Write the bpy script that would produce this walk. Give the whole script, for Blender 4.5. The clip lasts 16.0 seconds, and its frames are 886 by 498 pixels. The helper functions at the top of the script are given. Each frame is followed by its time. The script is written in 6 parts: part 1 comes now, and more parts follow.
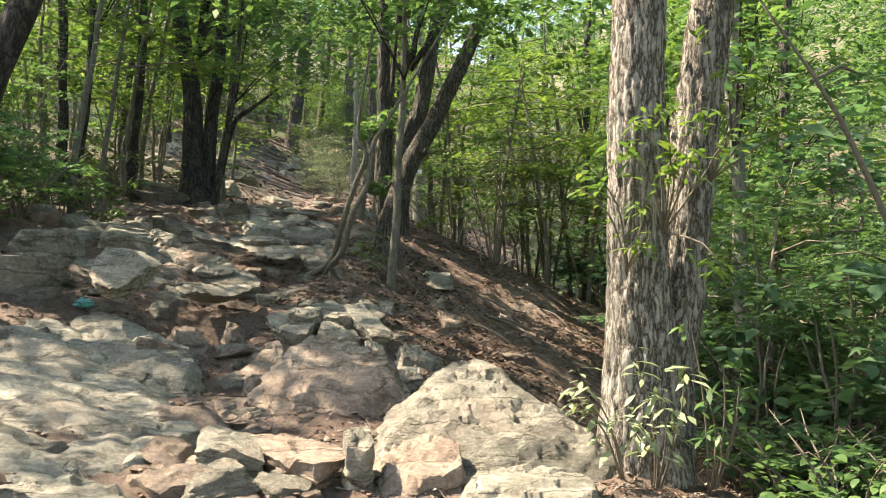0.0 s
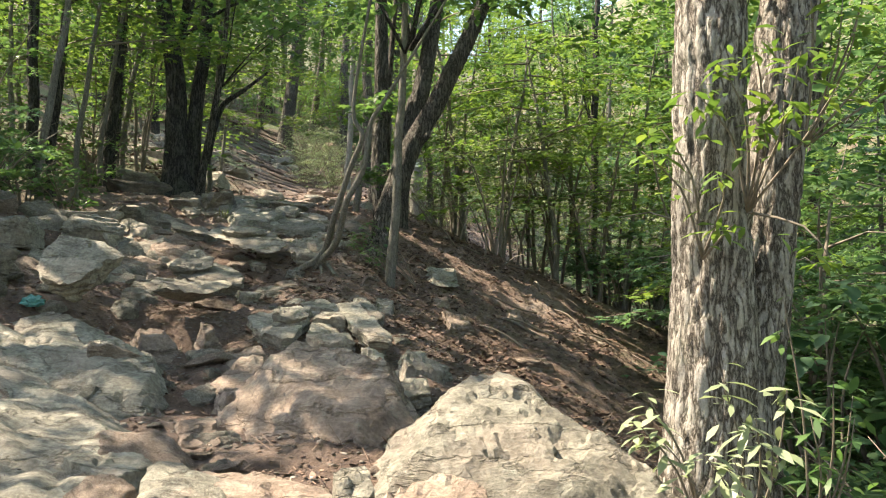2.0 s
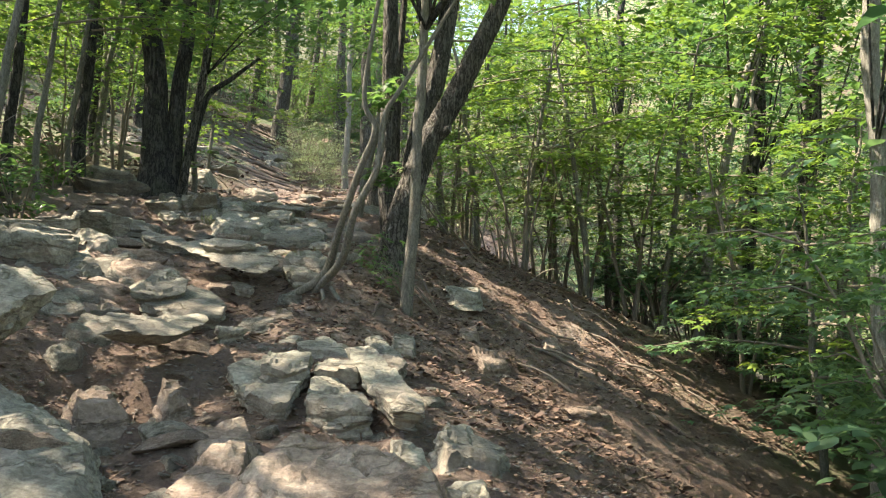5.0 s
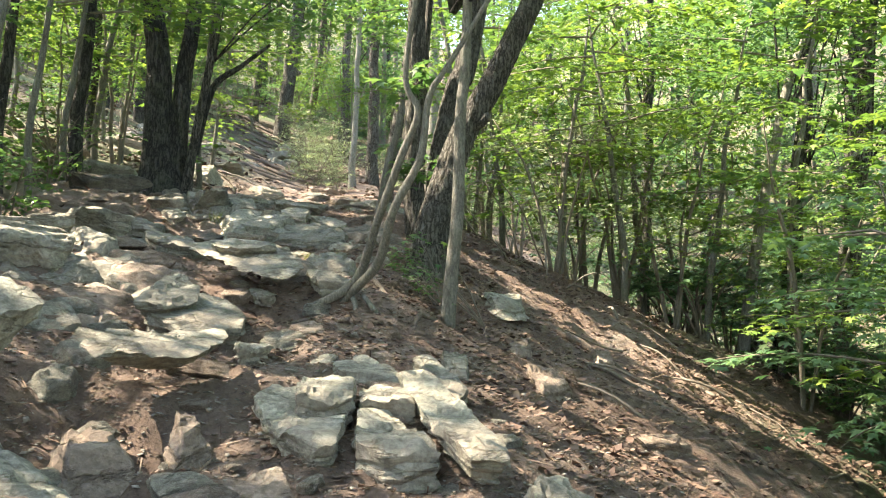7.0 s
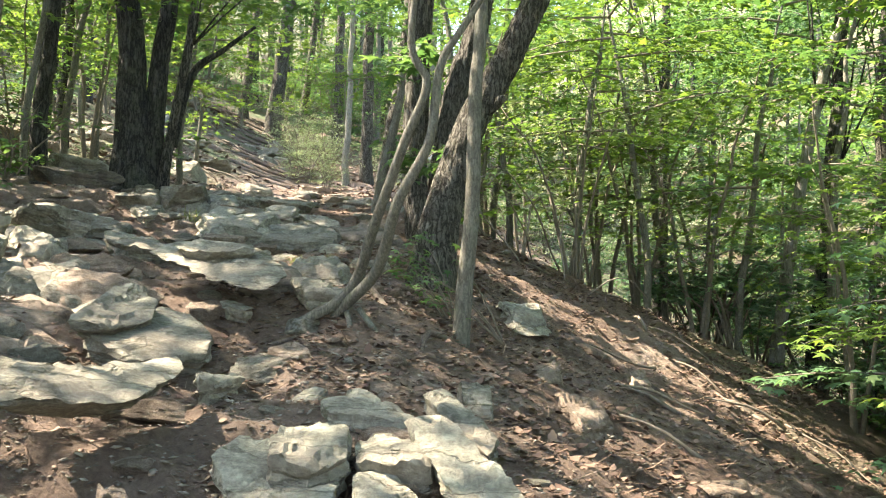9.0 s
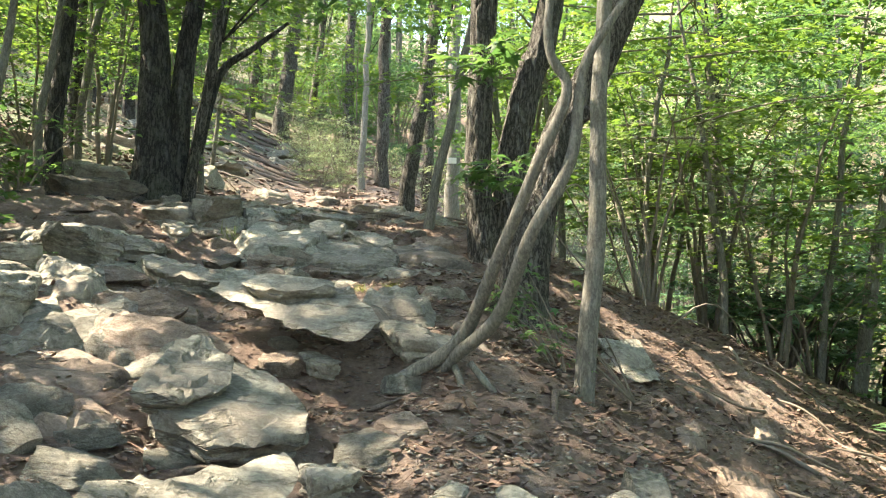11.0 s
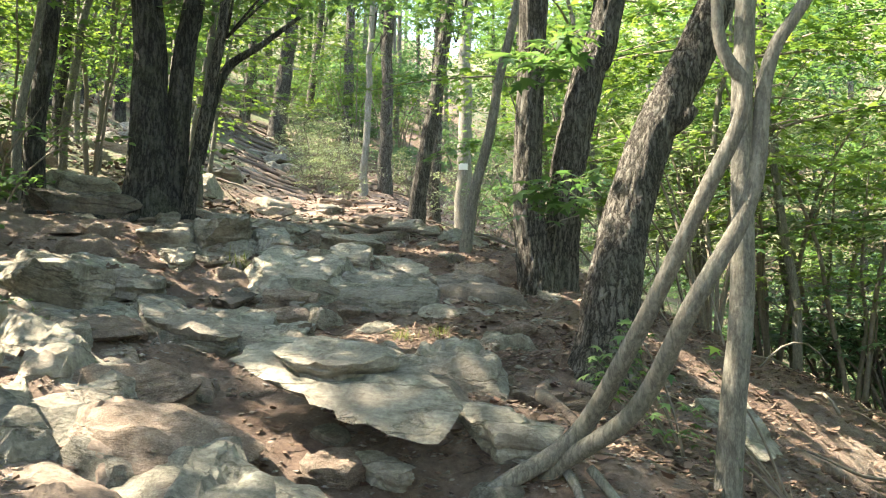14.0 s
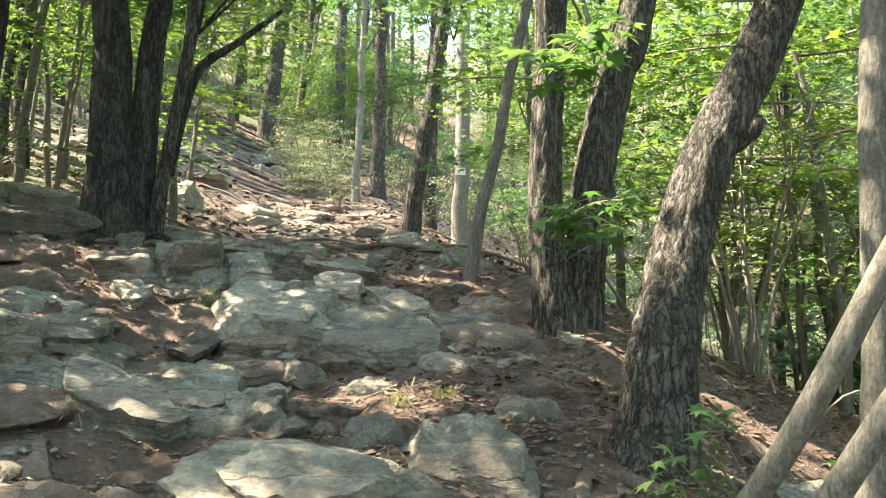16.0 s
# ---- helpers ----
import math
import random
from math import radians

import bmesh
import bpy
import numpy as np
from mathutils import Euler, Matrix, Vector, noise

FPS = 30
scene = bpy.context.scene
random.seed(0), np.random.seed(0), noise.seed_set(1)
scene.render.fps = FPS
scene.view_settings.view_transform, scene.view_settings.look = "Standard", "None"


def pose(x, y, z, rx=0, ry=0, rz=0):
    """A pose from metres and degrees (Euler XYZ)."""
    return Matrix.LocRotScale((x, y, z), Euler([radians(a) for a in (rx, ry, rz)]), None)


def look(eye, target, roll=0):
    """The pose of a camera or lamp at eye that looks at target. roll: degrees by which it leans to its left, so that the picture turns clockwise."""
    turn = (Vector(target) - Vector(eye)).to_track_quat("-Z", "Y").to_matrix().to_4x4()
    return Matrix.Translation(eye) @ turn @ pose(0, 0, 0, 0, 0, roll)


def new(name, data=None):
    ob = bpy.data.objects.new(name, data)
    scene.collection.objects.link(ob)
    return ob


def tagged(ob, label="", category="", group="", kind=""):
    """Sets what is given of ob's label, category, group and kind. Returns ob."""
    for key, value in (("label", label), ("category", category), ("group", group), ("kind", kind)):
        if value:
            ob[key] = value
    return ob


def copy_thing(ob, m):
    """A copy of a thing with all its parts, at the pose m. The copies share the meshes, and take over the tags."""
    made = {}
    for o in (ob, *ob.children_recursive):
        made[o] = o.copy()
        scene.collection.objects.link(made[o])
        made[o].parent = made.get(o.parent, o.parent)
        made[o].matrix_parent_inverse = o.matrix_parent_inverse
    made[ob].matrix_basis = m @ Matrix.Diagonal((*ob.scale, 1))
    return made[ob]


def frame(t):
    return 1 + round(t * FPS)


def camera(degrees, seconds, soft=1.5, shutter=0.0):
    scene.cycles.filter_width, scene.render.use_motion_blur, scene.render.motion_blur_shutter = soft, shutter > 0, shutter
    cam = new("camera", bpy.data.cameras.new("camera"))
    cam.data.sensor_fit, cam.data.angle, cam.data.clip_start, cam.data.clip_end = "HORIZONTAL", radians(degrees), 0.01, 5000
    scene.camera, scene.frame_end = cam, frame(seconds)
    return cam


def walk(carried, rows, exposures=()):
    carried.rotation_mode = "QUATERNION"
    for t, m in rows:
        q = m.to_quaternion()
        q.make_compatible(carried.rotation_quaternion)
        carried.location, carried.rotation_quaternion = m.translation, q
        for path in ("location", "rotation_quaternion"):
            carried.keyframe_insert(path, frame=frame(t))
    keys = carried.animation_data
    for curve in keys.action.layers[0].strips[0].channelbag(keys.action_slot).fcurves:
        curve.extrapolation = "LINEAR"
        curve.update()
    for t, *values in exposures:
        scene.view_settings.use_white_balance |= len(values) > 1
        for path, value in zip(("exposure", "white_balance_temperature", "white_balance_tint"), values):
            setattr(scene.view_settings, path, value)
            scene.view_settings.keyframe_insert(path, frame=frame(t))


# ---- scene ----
cam = camera(52.8, 16.0, soft=1.1)
METRES, EYE, TILT, LEAN, TURN = 9.2, 1.55, 3.0, 0.0, 0.0
ROWS = [
    (0.0, 0.0, 0.0, 0.0, -0.0, 0.0, 0.0),
    (0.5, -0.0196, 0.0334, -0.0035, -0.09, 0.0, -0.03),
    (1.0, -0.0223, 0.0574, -0.0072, -0.15, -0.03, -0.14),
    (1.5, -0.0106, 0.0953, -0.0062, -0.22, -0.09, -0.15),
    (2.0, -0.0117, 0.1199, -0.0064, -0.33, -0.12, -0.17),
    (2.5, -0.0301, 0.1603, -0.0143, -0.44, -0.16, -0.17),
    (3.0, -0.0412, 0.1949, -0.008, -0.52, -0.14, -0.31),
    (3.5, -0.0376, 0.2322, -0.0084, -0.55, -0.17, -0.36),
    (4.0, -0.0367, 0.2605, -0.001, -0.68, -0.23, -0.39),
    (6.5, -0.0748, 0.399, 0.021, -0.84, -0.29, -0.69),
    (7.0, -0.0861, 0.4255, 0.0151, -0.9, -0.26, -0.69),
    (7.5, -0.099, 0.4619, 0.0177, -1.01, -0.28, -0.67),
    (8.0, -0.0952, 0.4937, 0.0119, -1.07, -0.25, -0.66),
    (8.5, -0.0902, 0.5361, 0.0192, -1.24, -0.28, -0.65),
    (9.0, -0.0972, 0.5545, 0.0166, -1.32, -0.24, -0.64),
    (9.5, -0.1285, 0.584, 0.0168, -1.39, -0.24, -0.7),
    (12.0, -0.1734, 0.7135, 0.0562, -1.75, -0.28, -0.79),
    (12.5, -0.176, 0.7394, 0.0609, -1.85, -0.2, -0.75),
    (13.0, -0.1799, 0.7542, 0.0607, -1.98, -0.19, -0.7),
    (13.5, -0.2005, 0.7779, 0.0549, -2.08, -0.22, -0.73),
    (14.0, -0.2132, 0.7951, 0.0621, -2.18, -0.2, -0.78),
    (14.5, -0.2099, 0.825, 0.0605, -2.23, -0.2, -0.78),
    (15.0, -0.1999, 0.8654, 0.0805, -2.38, -0.25, -0.79),
    (15.5, -0.199, 0.8825, 0.083, -2.49, -0.23, -0.78),
    (16.0, -0.2162, 0.9133, 0.0863, -2.61, -0.25, -0.78),
]
EXPOSURES = [(0.0, 1.95, 7900, 16), (4.0, 1.95, 7700, 16), (6.5, 2.72, 7700, 14), (9.5, 2.76, 7700, 14), (12.0, 2.76, 7700, 13), (16.0, 2.86, 7800, 14)]
walk(cam, [(t, pose(0, 0, EYE, TILT, LEAN, TURN) @ pose(METRES * x, METRES * y, METRES * z, 90 + pitch, roll, yaw)) for t, x, y, z, yaw, pitch, roll in ROWS], EXPOSURES)

# ---- ground shape: trail up a rocky slope, a drop to the right, a bank to the left ----
def soft(u, k=0.35):
    return 0.5 * (u + math.sqrt(u * u + k * k))


def slope_z(x, y):
    base = np.interp(y, (-120, -20, 0, 5, 6.3, 8.2, 9.7, 10.8, 13.4, 14.3, 15.5, 18, 24.5, 31.7, 36, 45, 60, 100, 250),
                     (-9, -2.6, 0, .68, .8, 1.16, 1.48, 1.85, 2.25, 2.5, 2.88, 3.1, 3.75, 5.0, 6.2, 8.8, 13, 27, 75))
    edge = np.interp(y, (-20, 3, 5, 7, 9.5, 11, 12, 14, 16, 24, 40, 80), (2.4, 1.7, 1.0, .1, -.85, -1.1, -1.0, -.65, -.8, -1.5, -3.5, -8))
    bank = np.interp(y, (0, 6, 8, 9.5, 11, 13, 16, 20, 30, 60), (.12, .2, .3, .33, .28, .14, .12, .30, .42, .34))
    foot = np.interp(y, (0, 6, 8, 11, 13.5, 16), (2.6, 2.4, 1.6, 1.5, 2.2, 2.6))
    u = x - edge
    z = base - .46 * soft(u) + .9 * soft(u - 17, 1.2) - .42 * soft(u - 110, 2)
    z += bank * soft(-u - foot, .5) - (bank - .03) * soft(-u - 40, 1.5)
    return float(z)


# washed-out hollows under the overhanging stones: middle, reach, depth
HOLLOWS = ((-2.2, 8.12, .5, .3, .2), (-2.6, 7.45, .4, .35, .2), (-3.15, 6.2, .35, .3, .25), (-1.95, 10.45, .5, .22, .14), (-.82, 7.75, .12, .35, .08), (-3.0, 11.6, .35, .2, .1))


def ground_z(x, y):
    near = max(0.0, 1 - max(0, abs(y - 10) - 12) / 20)
    z = slope_z(x, y)
    z += .07 * noise.noise((x * .7, y * .7, 1.3)) + .05 * noise.noise((x * 2.1, y * 2.1, 4.2))
    if near > 0:
        z += near * (.05 * abs(noise.noise((x * 4, y * 4, 7.7))) + .035 * noise.noise((x * 8, y * 8, 1.7)) + .024 * noise.noise((x * 15, y * 15, 2.7)))
    for hx, hy, rx, ry, deep in HOLLOWS:
        z -= deep * math.exp(-((x - hx) / rx) ** 2 - ((y - hy) / ry) ** 2)
    return z + .5 * (1 - near) * noise.noise((x * .08, y * .08, 0.4))

# ---- light: high sun from the left, sky through the canopy ----
SUN_AZ, SUN_EL = radians(-75), radians(52)   # azimuth from +y towards +x
sun_dir = Vector((math.sin(SUN_AZ) * math.cos(SUN_EL), math.cos(SUN_AZ) * math.cos(SUN_EL), math.sin(SUN_EL)))
world = bpy.data.worlds.new("world")
scene.world = world
world.use_nodes = True
wn = world.node_tree.nodes
sky = wn.new("ShaderNodeTexSky")
sky.sky_type, sky.sun_disc = "NISHITA", False
sky.sun_elevation, sky.sun_rotation = SUN_EL, SUN_AZ
world.node_tree.links.new(sky.outputs[0], wn["Background"].inputs[0])
wn["Background"].inputs[1].default_value = 0.15
sun = new("sun", bpy.data.lights.new("sun", "SUN"))
sun.data.energy, sun.data.angle, sun.data.color = 5.0, radians(0.55), (1.0, 0.94, 0.84)
sun.matrix_basis = look(sun_dir * 50, (0, 0, 0))


# ---- materials ----
def material(name):
    m = bpy.data.materials.new(name)
    m.use_nodes = True
    nt = m.node_tree
    return m, nt, nt.nodes["Principled BSDF"]


def add(nt, kind, **inputs):
    n = nt.nodes.new(kind)
    for k, v in inputs.items():
        n.inputs[k.replace("_", " ")].default_value = v
    return n


def coords(nt, kind="Object", scale=(1, 1, 1)):
    tc = nt.nodes.new("ShaderNodeTexCoord")
    mp = nt.nodes.new("ShaderNodeMapping")
    mp.inputs["Scale"].default_value = scale
    nt.links.new(tc.outputs[kind], mp.inputs[0])
    return mp.outputs[0]


def ramp(nt, src, stops):
    r = nt.nodes.new("ShaderNodeValToRGB")
    el = r.color_ramp.elements
    while len(el) < len(stops):
        el.new(0.5)
    for e, (p, c) in zip(el, stops):
        e.position, e.color = p, (*c, 1)
    nt.links.new(src, r.inputs[0])
    return r.outputs[0]


def mix(nt, fac, a, b, how="MIX"):
    n = nt.nodes.new("ShaderNodeMix")
    n.data_type, n.blend_type = "RGBA", how
    for sock, v in ((n.inputs[0], fac), (n.inputs[6], a), (n.inputs[7], b)):
        if hasattr(v, "links"):
            nt.links.new(v, sock)
        else:
            sock.default_value = v if isinstance(v, float) else (*v, 1)
    return n.outputs[2]


def fbm(nt, vec, scale, detail=6, rough=0.6, distort=0.0):
    n = add(nt, "ShaderNodeTexNoise", Scale=scale, Detail=detail, Roughness=rough, Distortion=distort)
    nt.links.new(vec, n.inputs[0])
    return n.outputs[0]


def bump(nt, bsdf, height, strength, dist=0.02):
    b = add(nt, "ShaderNodeBump", Strength=strength, Distance=dist)
    nt.links.new(height, b.inputs["Height"])
    nt.links.new(b.outputs[0], bsdf.inputs["Normal"])


def rock_material(name, dark, mid, light, lichen=0.35):
    m, nt, b = material(name)
    g = coords(nt, "Object")
    info = nt.nodes.new("ShaderNodeObjectInfo")
    layers = coords(nt, "Object", (1.6, 2.6, 7))
    big, fine, strata = fbm(nt, g, 2.2, 8, .62, .4), fbm(nt, g, 38, 6, .7), fbm(nt, layers, 2.0, 6, .65, .6)
    c = ramp(nt, big, [(.30, dark), (.46, mid), (.72, light)])
    c = mix(nt, .16, c, ramp(nt, strata, [(.35, dark), (.5, mid), (.68, light)]))
    c = mix(nt, .6, c, ramp(nt, fine, [(.33, (.2, .19, .17)), (.5, (.5, .5, .5)), (.66, (.82, .81, .78))]), "OVERLAY")
    c = mix(nt, .5, c, ramp(nt, fbm(nt, g, 9, 8, .75, .2), [(.32, (.26, .24, .21)), (.5, (.5, .5, .49)), (.68, (.74, .74, .72))]), "OVERLAY")
    spots = ramp(nt, fbm(nt, g, 7, 9, .72), [(.54, (0, 0, 0)), (.64, (1, 1, 1))])
    c = mix(nt, spots, c, mix(nt, lichen, c, (.42, .45, .36)))
    grainy = fbm(nt, coords(nt, "Object", (2.0, 9.0, 14)), 2.6, 7, .7, .25)
    c = mix(nt, .45, c, ramp(nt, grainy, [(.34, (.26, .25, .23)), (.5, (.5, .5, .5)), (.66, (.74, .74, .72))]), "OVERLAY")
    # thin cracks along the bedding
    crk = fbm(nt, coords(nt, "Object", (.8, 1.4, 3.2)), 1.3, 7, .6, .3)
    low = nt.nodes.new("ShaderNodeMath")
    low.operation, low.inputs[1].default_value = "SUBTRACT", .5
    nt.links.new(crk, low.inputs[0])
    ab = nt.nodes.new("ShaderNodeMath")
    ab.operation = "ABSOLUTE"
    nt.links.new(low.outputs[0], ab.inputs[0])
    c = mix(nt, .55, c, ramp(nt, ab.outputs[0], [(.0, (.3, .27, .24)), (.007, (.75, .73, .7)), (.016, (1, 1, 1))]), "MULTIPLY")
    moss = ramp(nt, fbm(nt, g, 3.1, 7, .7, .8), [(.60, (0, 0, 0)), (.72, (.5, .5, .5))])
    c = mix(nt, moss, c, (.085, .10, .045))
    dust = ramp(nt, fbm(nt, g, 1.3, 7, .65), [(.50, (0, 0, 0)), (.66, (.5, .5, .5))])
    c = mix(nt, dust, c, (.215, .155, .115))
    hsv = add(nt, "ShaderNodeHueSaturation", Saturation=.95)
    val = add(nt, "ShaderNodeMapRange", From_Min=0.0, From_Max=1.0, To_Min=.78, To_Max=1.18)
    nt.links.new(info.outputs["Random"], val.inputs[0])
    nt.links.new(val.outputs[0], hsv.inputs["Value"])
    nt.links.new(c, hsv.inputs["Color"])
    nt.links.new(hsv.outputs[0], b.inputs["Base Color"])
    b.inputs["Roughness"].default_value = .86
    h = mix(nt, .85, strata, mix(nt, .35, mix(nt, .4, fbm(nt, g, 7, 10, .76, .3), grainy), fine))
    h = mix(nt, .2, h, ramp(nt, ab.outputs[0], [(0, (0, 0, 0)), (.018, (1, 1, 1))]))
    bump(nt, b, h, 1.0, .075)
    return m


def bark_material(name, dark, light, ridge, depth=.9, moss=0.0, crack=.95):
    """Upright plates of bark, ridge to the metre, between ragged furrows."""
    m, nt, b = material(name)
    g = coords(nt, "Object")
    grain = fbm(nt, coords(nt, "Object", (1, 1, .3)), ridge * 2.0, 8, .72)
    warp = add(nt, "ShaderNodeTexNoise", Scale=ridge * .7, Detail=6, Roughness=.65)
    nt.links.new(coords(nt, "Object", (1, 1, .3)), warp.inputs[0])
    pull = nt.nodes.new("ShaderNodeVectorMath")
    pull.operation = "MULTIPLY_ADD"
    pull.inputs[1].default_value = (3.2 / ridge,) * 3
    nt.links.new(warp.outputs["Color"], pull.inputs[0])
    nt.links.new(coords(nt, "Object", (1, 1, .12)), pull.inputs[2])
    plates = nt.nodes.new("ShaderNodeTexVoronoi")
    plates.feature = "DISTANCE_TO_EDGE"
    plates.inputs["Scale"].default_value = ridge
    nt.links.new(pull.outputs[0], plates.inputs["Vector"])
    edge = plates.outputs["Distance"]
    c = ramp(nt, grain, [(.30, dark), (.48, tuple(.4 * a + .6 * z for a, z in zip(dark, light))), (.70, light)])
    c = mix(nt, crack, c, ramp(nt, edge, [(.015, (.10, .085, .07)), (.08, (.45, .42, .39)), (.22, (1, 1, 1))]), "MULTIPLY")
    c = mix(nt, .5, c, ramp(nt, fbm(nt, g, 60, 6, .75), [(.3, (.2, .2, .2)), (.7, (.8, .8, .8))]), "OVERLAY")
    c = mix(nt, ramp(nt, fbm(nt, g, 4, 8, .72), [(.52, (0, 0, 0)), (.68, (.4, .4, .4))]), c, (.22, .235, .185))
    if moss:
        c = mix(nt, ramp(nt, fbm(nt, g, 2.2, 6, .7), [(.5, (0, 0, 0)), (.7, (moss, moss, moss))]), c, (.07, .09, .03))
    nt.links.new(c, b.inputs["Base Color"])
    b.inputs["Roughness"].default_value = .92
    bump(nt, b, mix(nt, .75 * crack, grain, ramp(nt, edge, [(0, (0, 0, 0)), (.12, (.6, .6, .6)), (.35, (1, 1, 1))])), depth, .06)
    return m


def leaf_material(name, low, mid, high, through_light=.45):
    m, nt, b = material(name)
    geo = nt.nodes.new("ShaderNodeNewGeometry")
    patch = fbm(nt, coords(nt, "Object"), .8, 4)
    r = mix(nt, .35, ramp(nt, geo.outputs["Random Per Island"], [(0, (0, 0, 0)), (1, (1, 1, 1))]), patch)
    c = ramp(nt, r, [(.1, low), (.5, mid), (.85, high)])
    nt.links.new(c, b.inputs["Base Color"])
    b.inputs["Roughness"].default_value = .48
    b.inputs["Specular IOR Level"].default_value = .38
    tr = nt.nodes.new("ShaderNodeBsdfTranslucent")
    nt.links.new(mix(nt, 1.0, c, (1.05, 1.1, .78), "MULTIPLY"), tr.inputs[0])
    ms = nt.nodes.new("ShaderNodeMixShader")
    ms.inputs[0].default_value = through_light
    nt.links.new(b.outputs[0], ms.inputs[1])
    nt.links.new(tr.outputs[0], ms.inputs[2])
    nt.links.new(ms.outputs[0], nt.nodes["Material Output"].inputs[0])
    return m


def plain_material(name, color, rough=.7, vary=.25, scale=20):
    m, nt, b = material(name)
    c = mix(nt, vary, color, ramp(nt, fbm(nt, coords(nt), scale), [(.3, tuple(.4 * v for v in color)), (.7, tuple(min(1, 1.5 * v) for v in color))]))
    nt.links.new(c, b.inputs["Base Color"])
    b.inputs["Roughness"].default_value = rough
    return m


def litter_material(name, a, bcol, c3):
    m, nt, b = material(name)
    geo = nt.nodes.new("ShaderNodeNewGeometry")
    nt.links.new(ramp(nt, geo.outputs["Random Per Island"], [(0, a), (.5, bcol), (1, c3)]), b.inputs["Base Color"])
    b.inputs["Roughness"].default_value = .75
    return m


ROCK = rock_material("grey_schist", (.105, .10, .078), (.21, .203, .16), (.36, .35, .285))
ROCK_WARM = rock_material("warm_schist", (.11, .078, .058), (.205, .155, .115), (.35, .29, .23), .2)
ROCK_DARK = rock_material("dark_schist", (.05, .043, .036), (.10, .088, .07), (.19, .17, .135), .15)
OAK = bark_material("oak_bark", (.06, .056, .046), (.22, .208, .175), 24, 1.0, .2)
# lighter copy of the oak bark: sunlight on the twin oak put into its colour
OAK_SUNLIT = bark_material("sunlit_ridged_oak_bark", (.11, .10, .085), (.43, .41, .355), 20, .6, 0.0, .95)
OAK_DARK = bark_material("dark_wet_bark", (.018, .018, .016), (.10, .096, .086), 18, .9, .3)
SMOOTH = bark_material("smooth_grey_bark", (.085, .082, .066), (.20, .195, .16), 34, .4, .2, .45)
PALE = bark_material("pale_bark", (.11, .108, .09), (.29, .285, .24), 26, .4, 0.0, .4)
TWIG = plain_material("twig_bark", (.15, .13, .10), .85, .5, 40)
ROOT = bark_material("root_bark", (.06, .045, .034), (.18, .14, .108), 30, .5, 0.0, .3)
LEAF = leaf_material("maple_leaf", (.05, .12, .045), (.095, .19, .062), (.165, .265, .085), .48)
# yellow-green leaf, brighter than LEAF to put sun into the foliage colour
LEAF_SUN = leaf_material("sunlit_leaf", (.075, .15, .035), (.13, .225, .048), (.22, .305, .065), .46)
LEAF_DARK = leaf_material("shade_leaf", (.05, .12, .05), (.09, .18, .07), (.15, .24, .09), .46)
LEAF_BLUE = leaf_material("cool_leaf", (.055, .135, .07), (.10, .20, .10), (.165, .275, .135), .46)
# pale leaf of dusty shrubs, and painted sunlight on the oak's foot shoots
LEAF_GREY = leaf_material("dusty_sunlit_leaf", (.16, .21, .12), (.25, .31, .18), (.38, .43, .28), .35)
WHITE = plain_material("white_paint", (.78, .78, .74), .5, .1)
LITTER = litter_material("dry_leaves", (.05, .028, .019), (.11, .064, .044), (.19, .13, .092))
NEEDLE = litter_material("dry_needles", (.10, .058, .037), (.19, .12, .078), (.29, .21, .15))
STONE_BITS = litter_material("stone_chips", (.09, .072, .055), (.175, .15, .118), (.28, .255, .21))
SOIL_BITS = litter_material("soil_crumbs", (.12, .07, .048), (.20, .12, .08), (.30, .21, .15))
GRASS = leaf_material("grass_blade", (.08, .13, .03), (.16, .20, .06), (.30, .28, .13), .3)


def soil_material():
    m, nt, b = material("red_soil")
    g = coords(nt, "Object")
    c = ramp(nt, fbm(nt, g, 1.1, 9, .68, .5), [(.30, (.08, .054, .041)), (.46, (.155, .11, .084)), (.57, (.215, .165, .13)), (.70, (.30, .255, .21))])
    c = mix(nt, .65, c, ramp(nt, fbm(nt, g, 26, 9, .78), [(.30, (.16, .14, .13)), (.5, (.5, .48, .46)), (.7, (.84, .83, .80))]), "OVERLAY")
    xyz = nt.nodes.new("ShaderNodeSeparateXYZ")
    nt.links.new(g, xyz.inputs[0])
    # beyond the trail the floor is dark leaf mould and low green
    wood = ramp(nt, fbm(nt, g, .55, 7, .7), [(.36, (.075, .06, .04)), (.46, (.125, .10, .066)), (.52, (.10, .115, .058)), (.64, (.07, .11, .045))])
    side = nt.nodes.new("ShaderNodeMath")
    side.operation = "ABSOLUTE"
    sh = nt.nodes.new("ShaderNodeMath")
    sh.operation = "ADD"
    sh.inputs[1].default_value = 1.6
    nt.links.new(xyz.outputs[0], sh.inputs[0])
    nt.links.new(sh.outputs[0], side.inputs[0])
    wob = nt.nodes.new("ShaderNodeMath")
    wob.operation = "MULTIPLY_ADD"
    wob.inputs[1].default_value, wob.inputs[2].default_value = 3.0, -1.5
    nt.links.new(fbm(nt, g, .7, 5), wob.inputs[0])
    tot = nt.nodes.new("ShaderNodeMath")
    nt.links.new(side.outputs[0], tot.inputs[0])
    nt.links.new(wob.outputs[0], tot.inputs[1])
    mr = add(nt, "ShaderNodeMapRange", From_Min=3.6, From_Max=5.4)
    nt.links.new(tot.outputs[0], mr.inputs[0])
    c = mix(nt, mr.outputs[0], c, wood)
    nt.links.new(c, b.inputs["Base Color"])
    b.inputs["Roughness"].default_value = .95
    h = mix(nt, .5, fbm(nt, g, 14, 9, .75), fbm(nt, g, 55, 6, .8))
    bump(nt, b, h, 1.0, .075)
    return m


SOIL = soil_material()


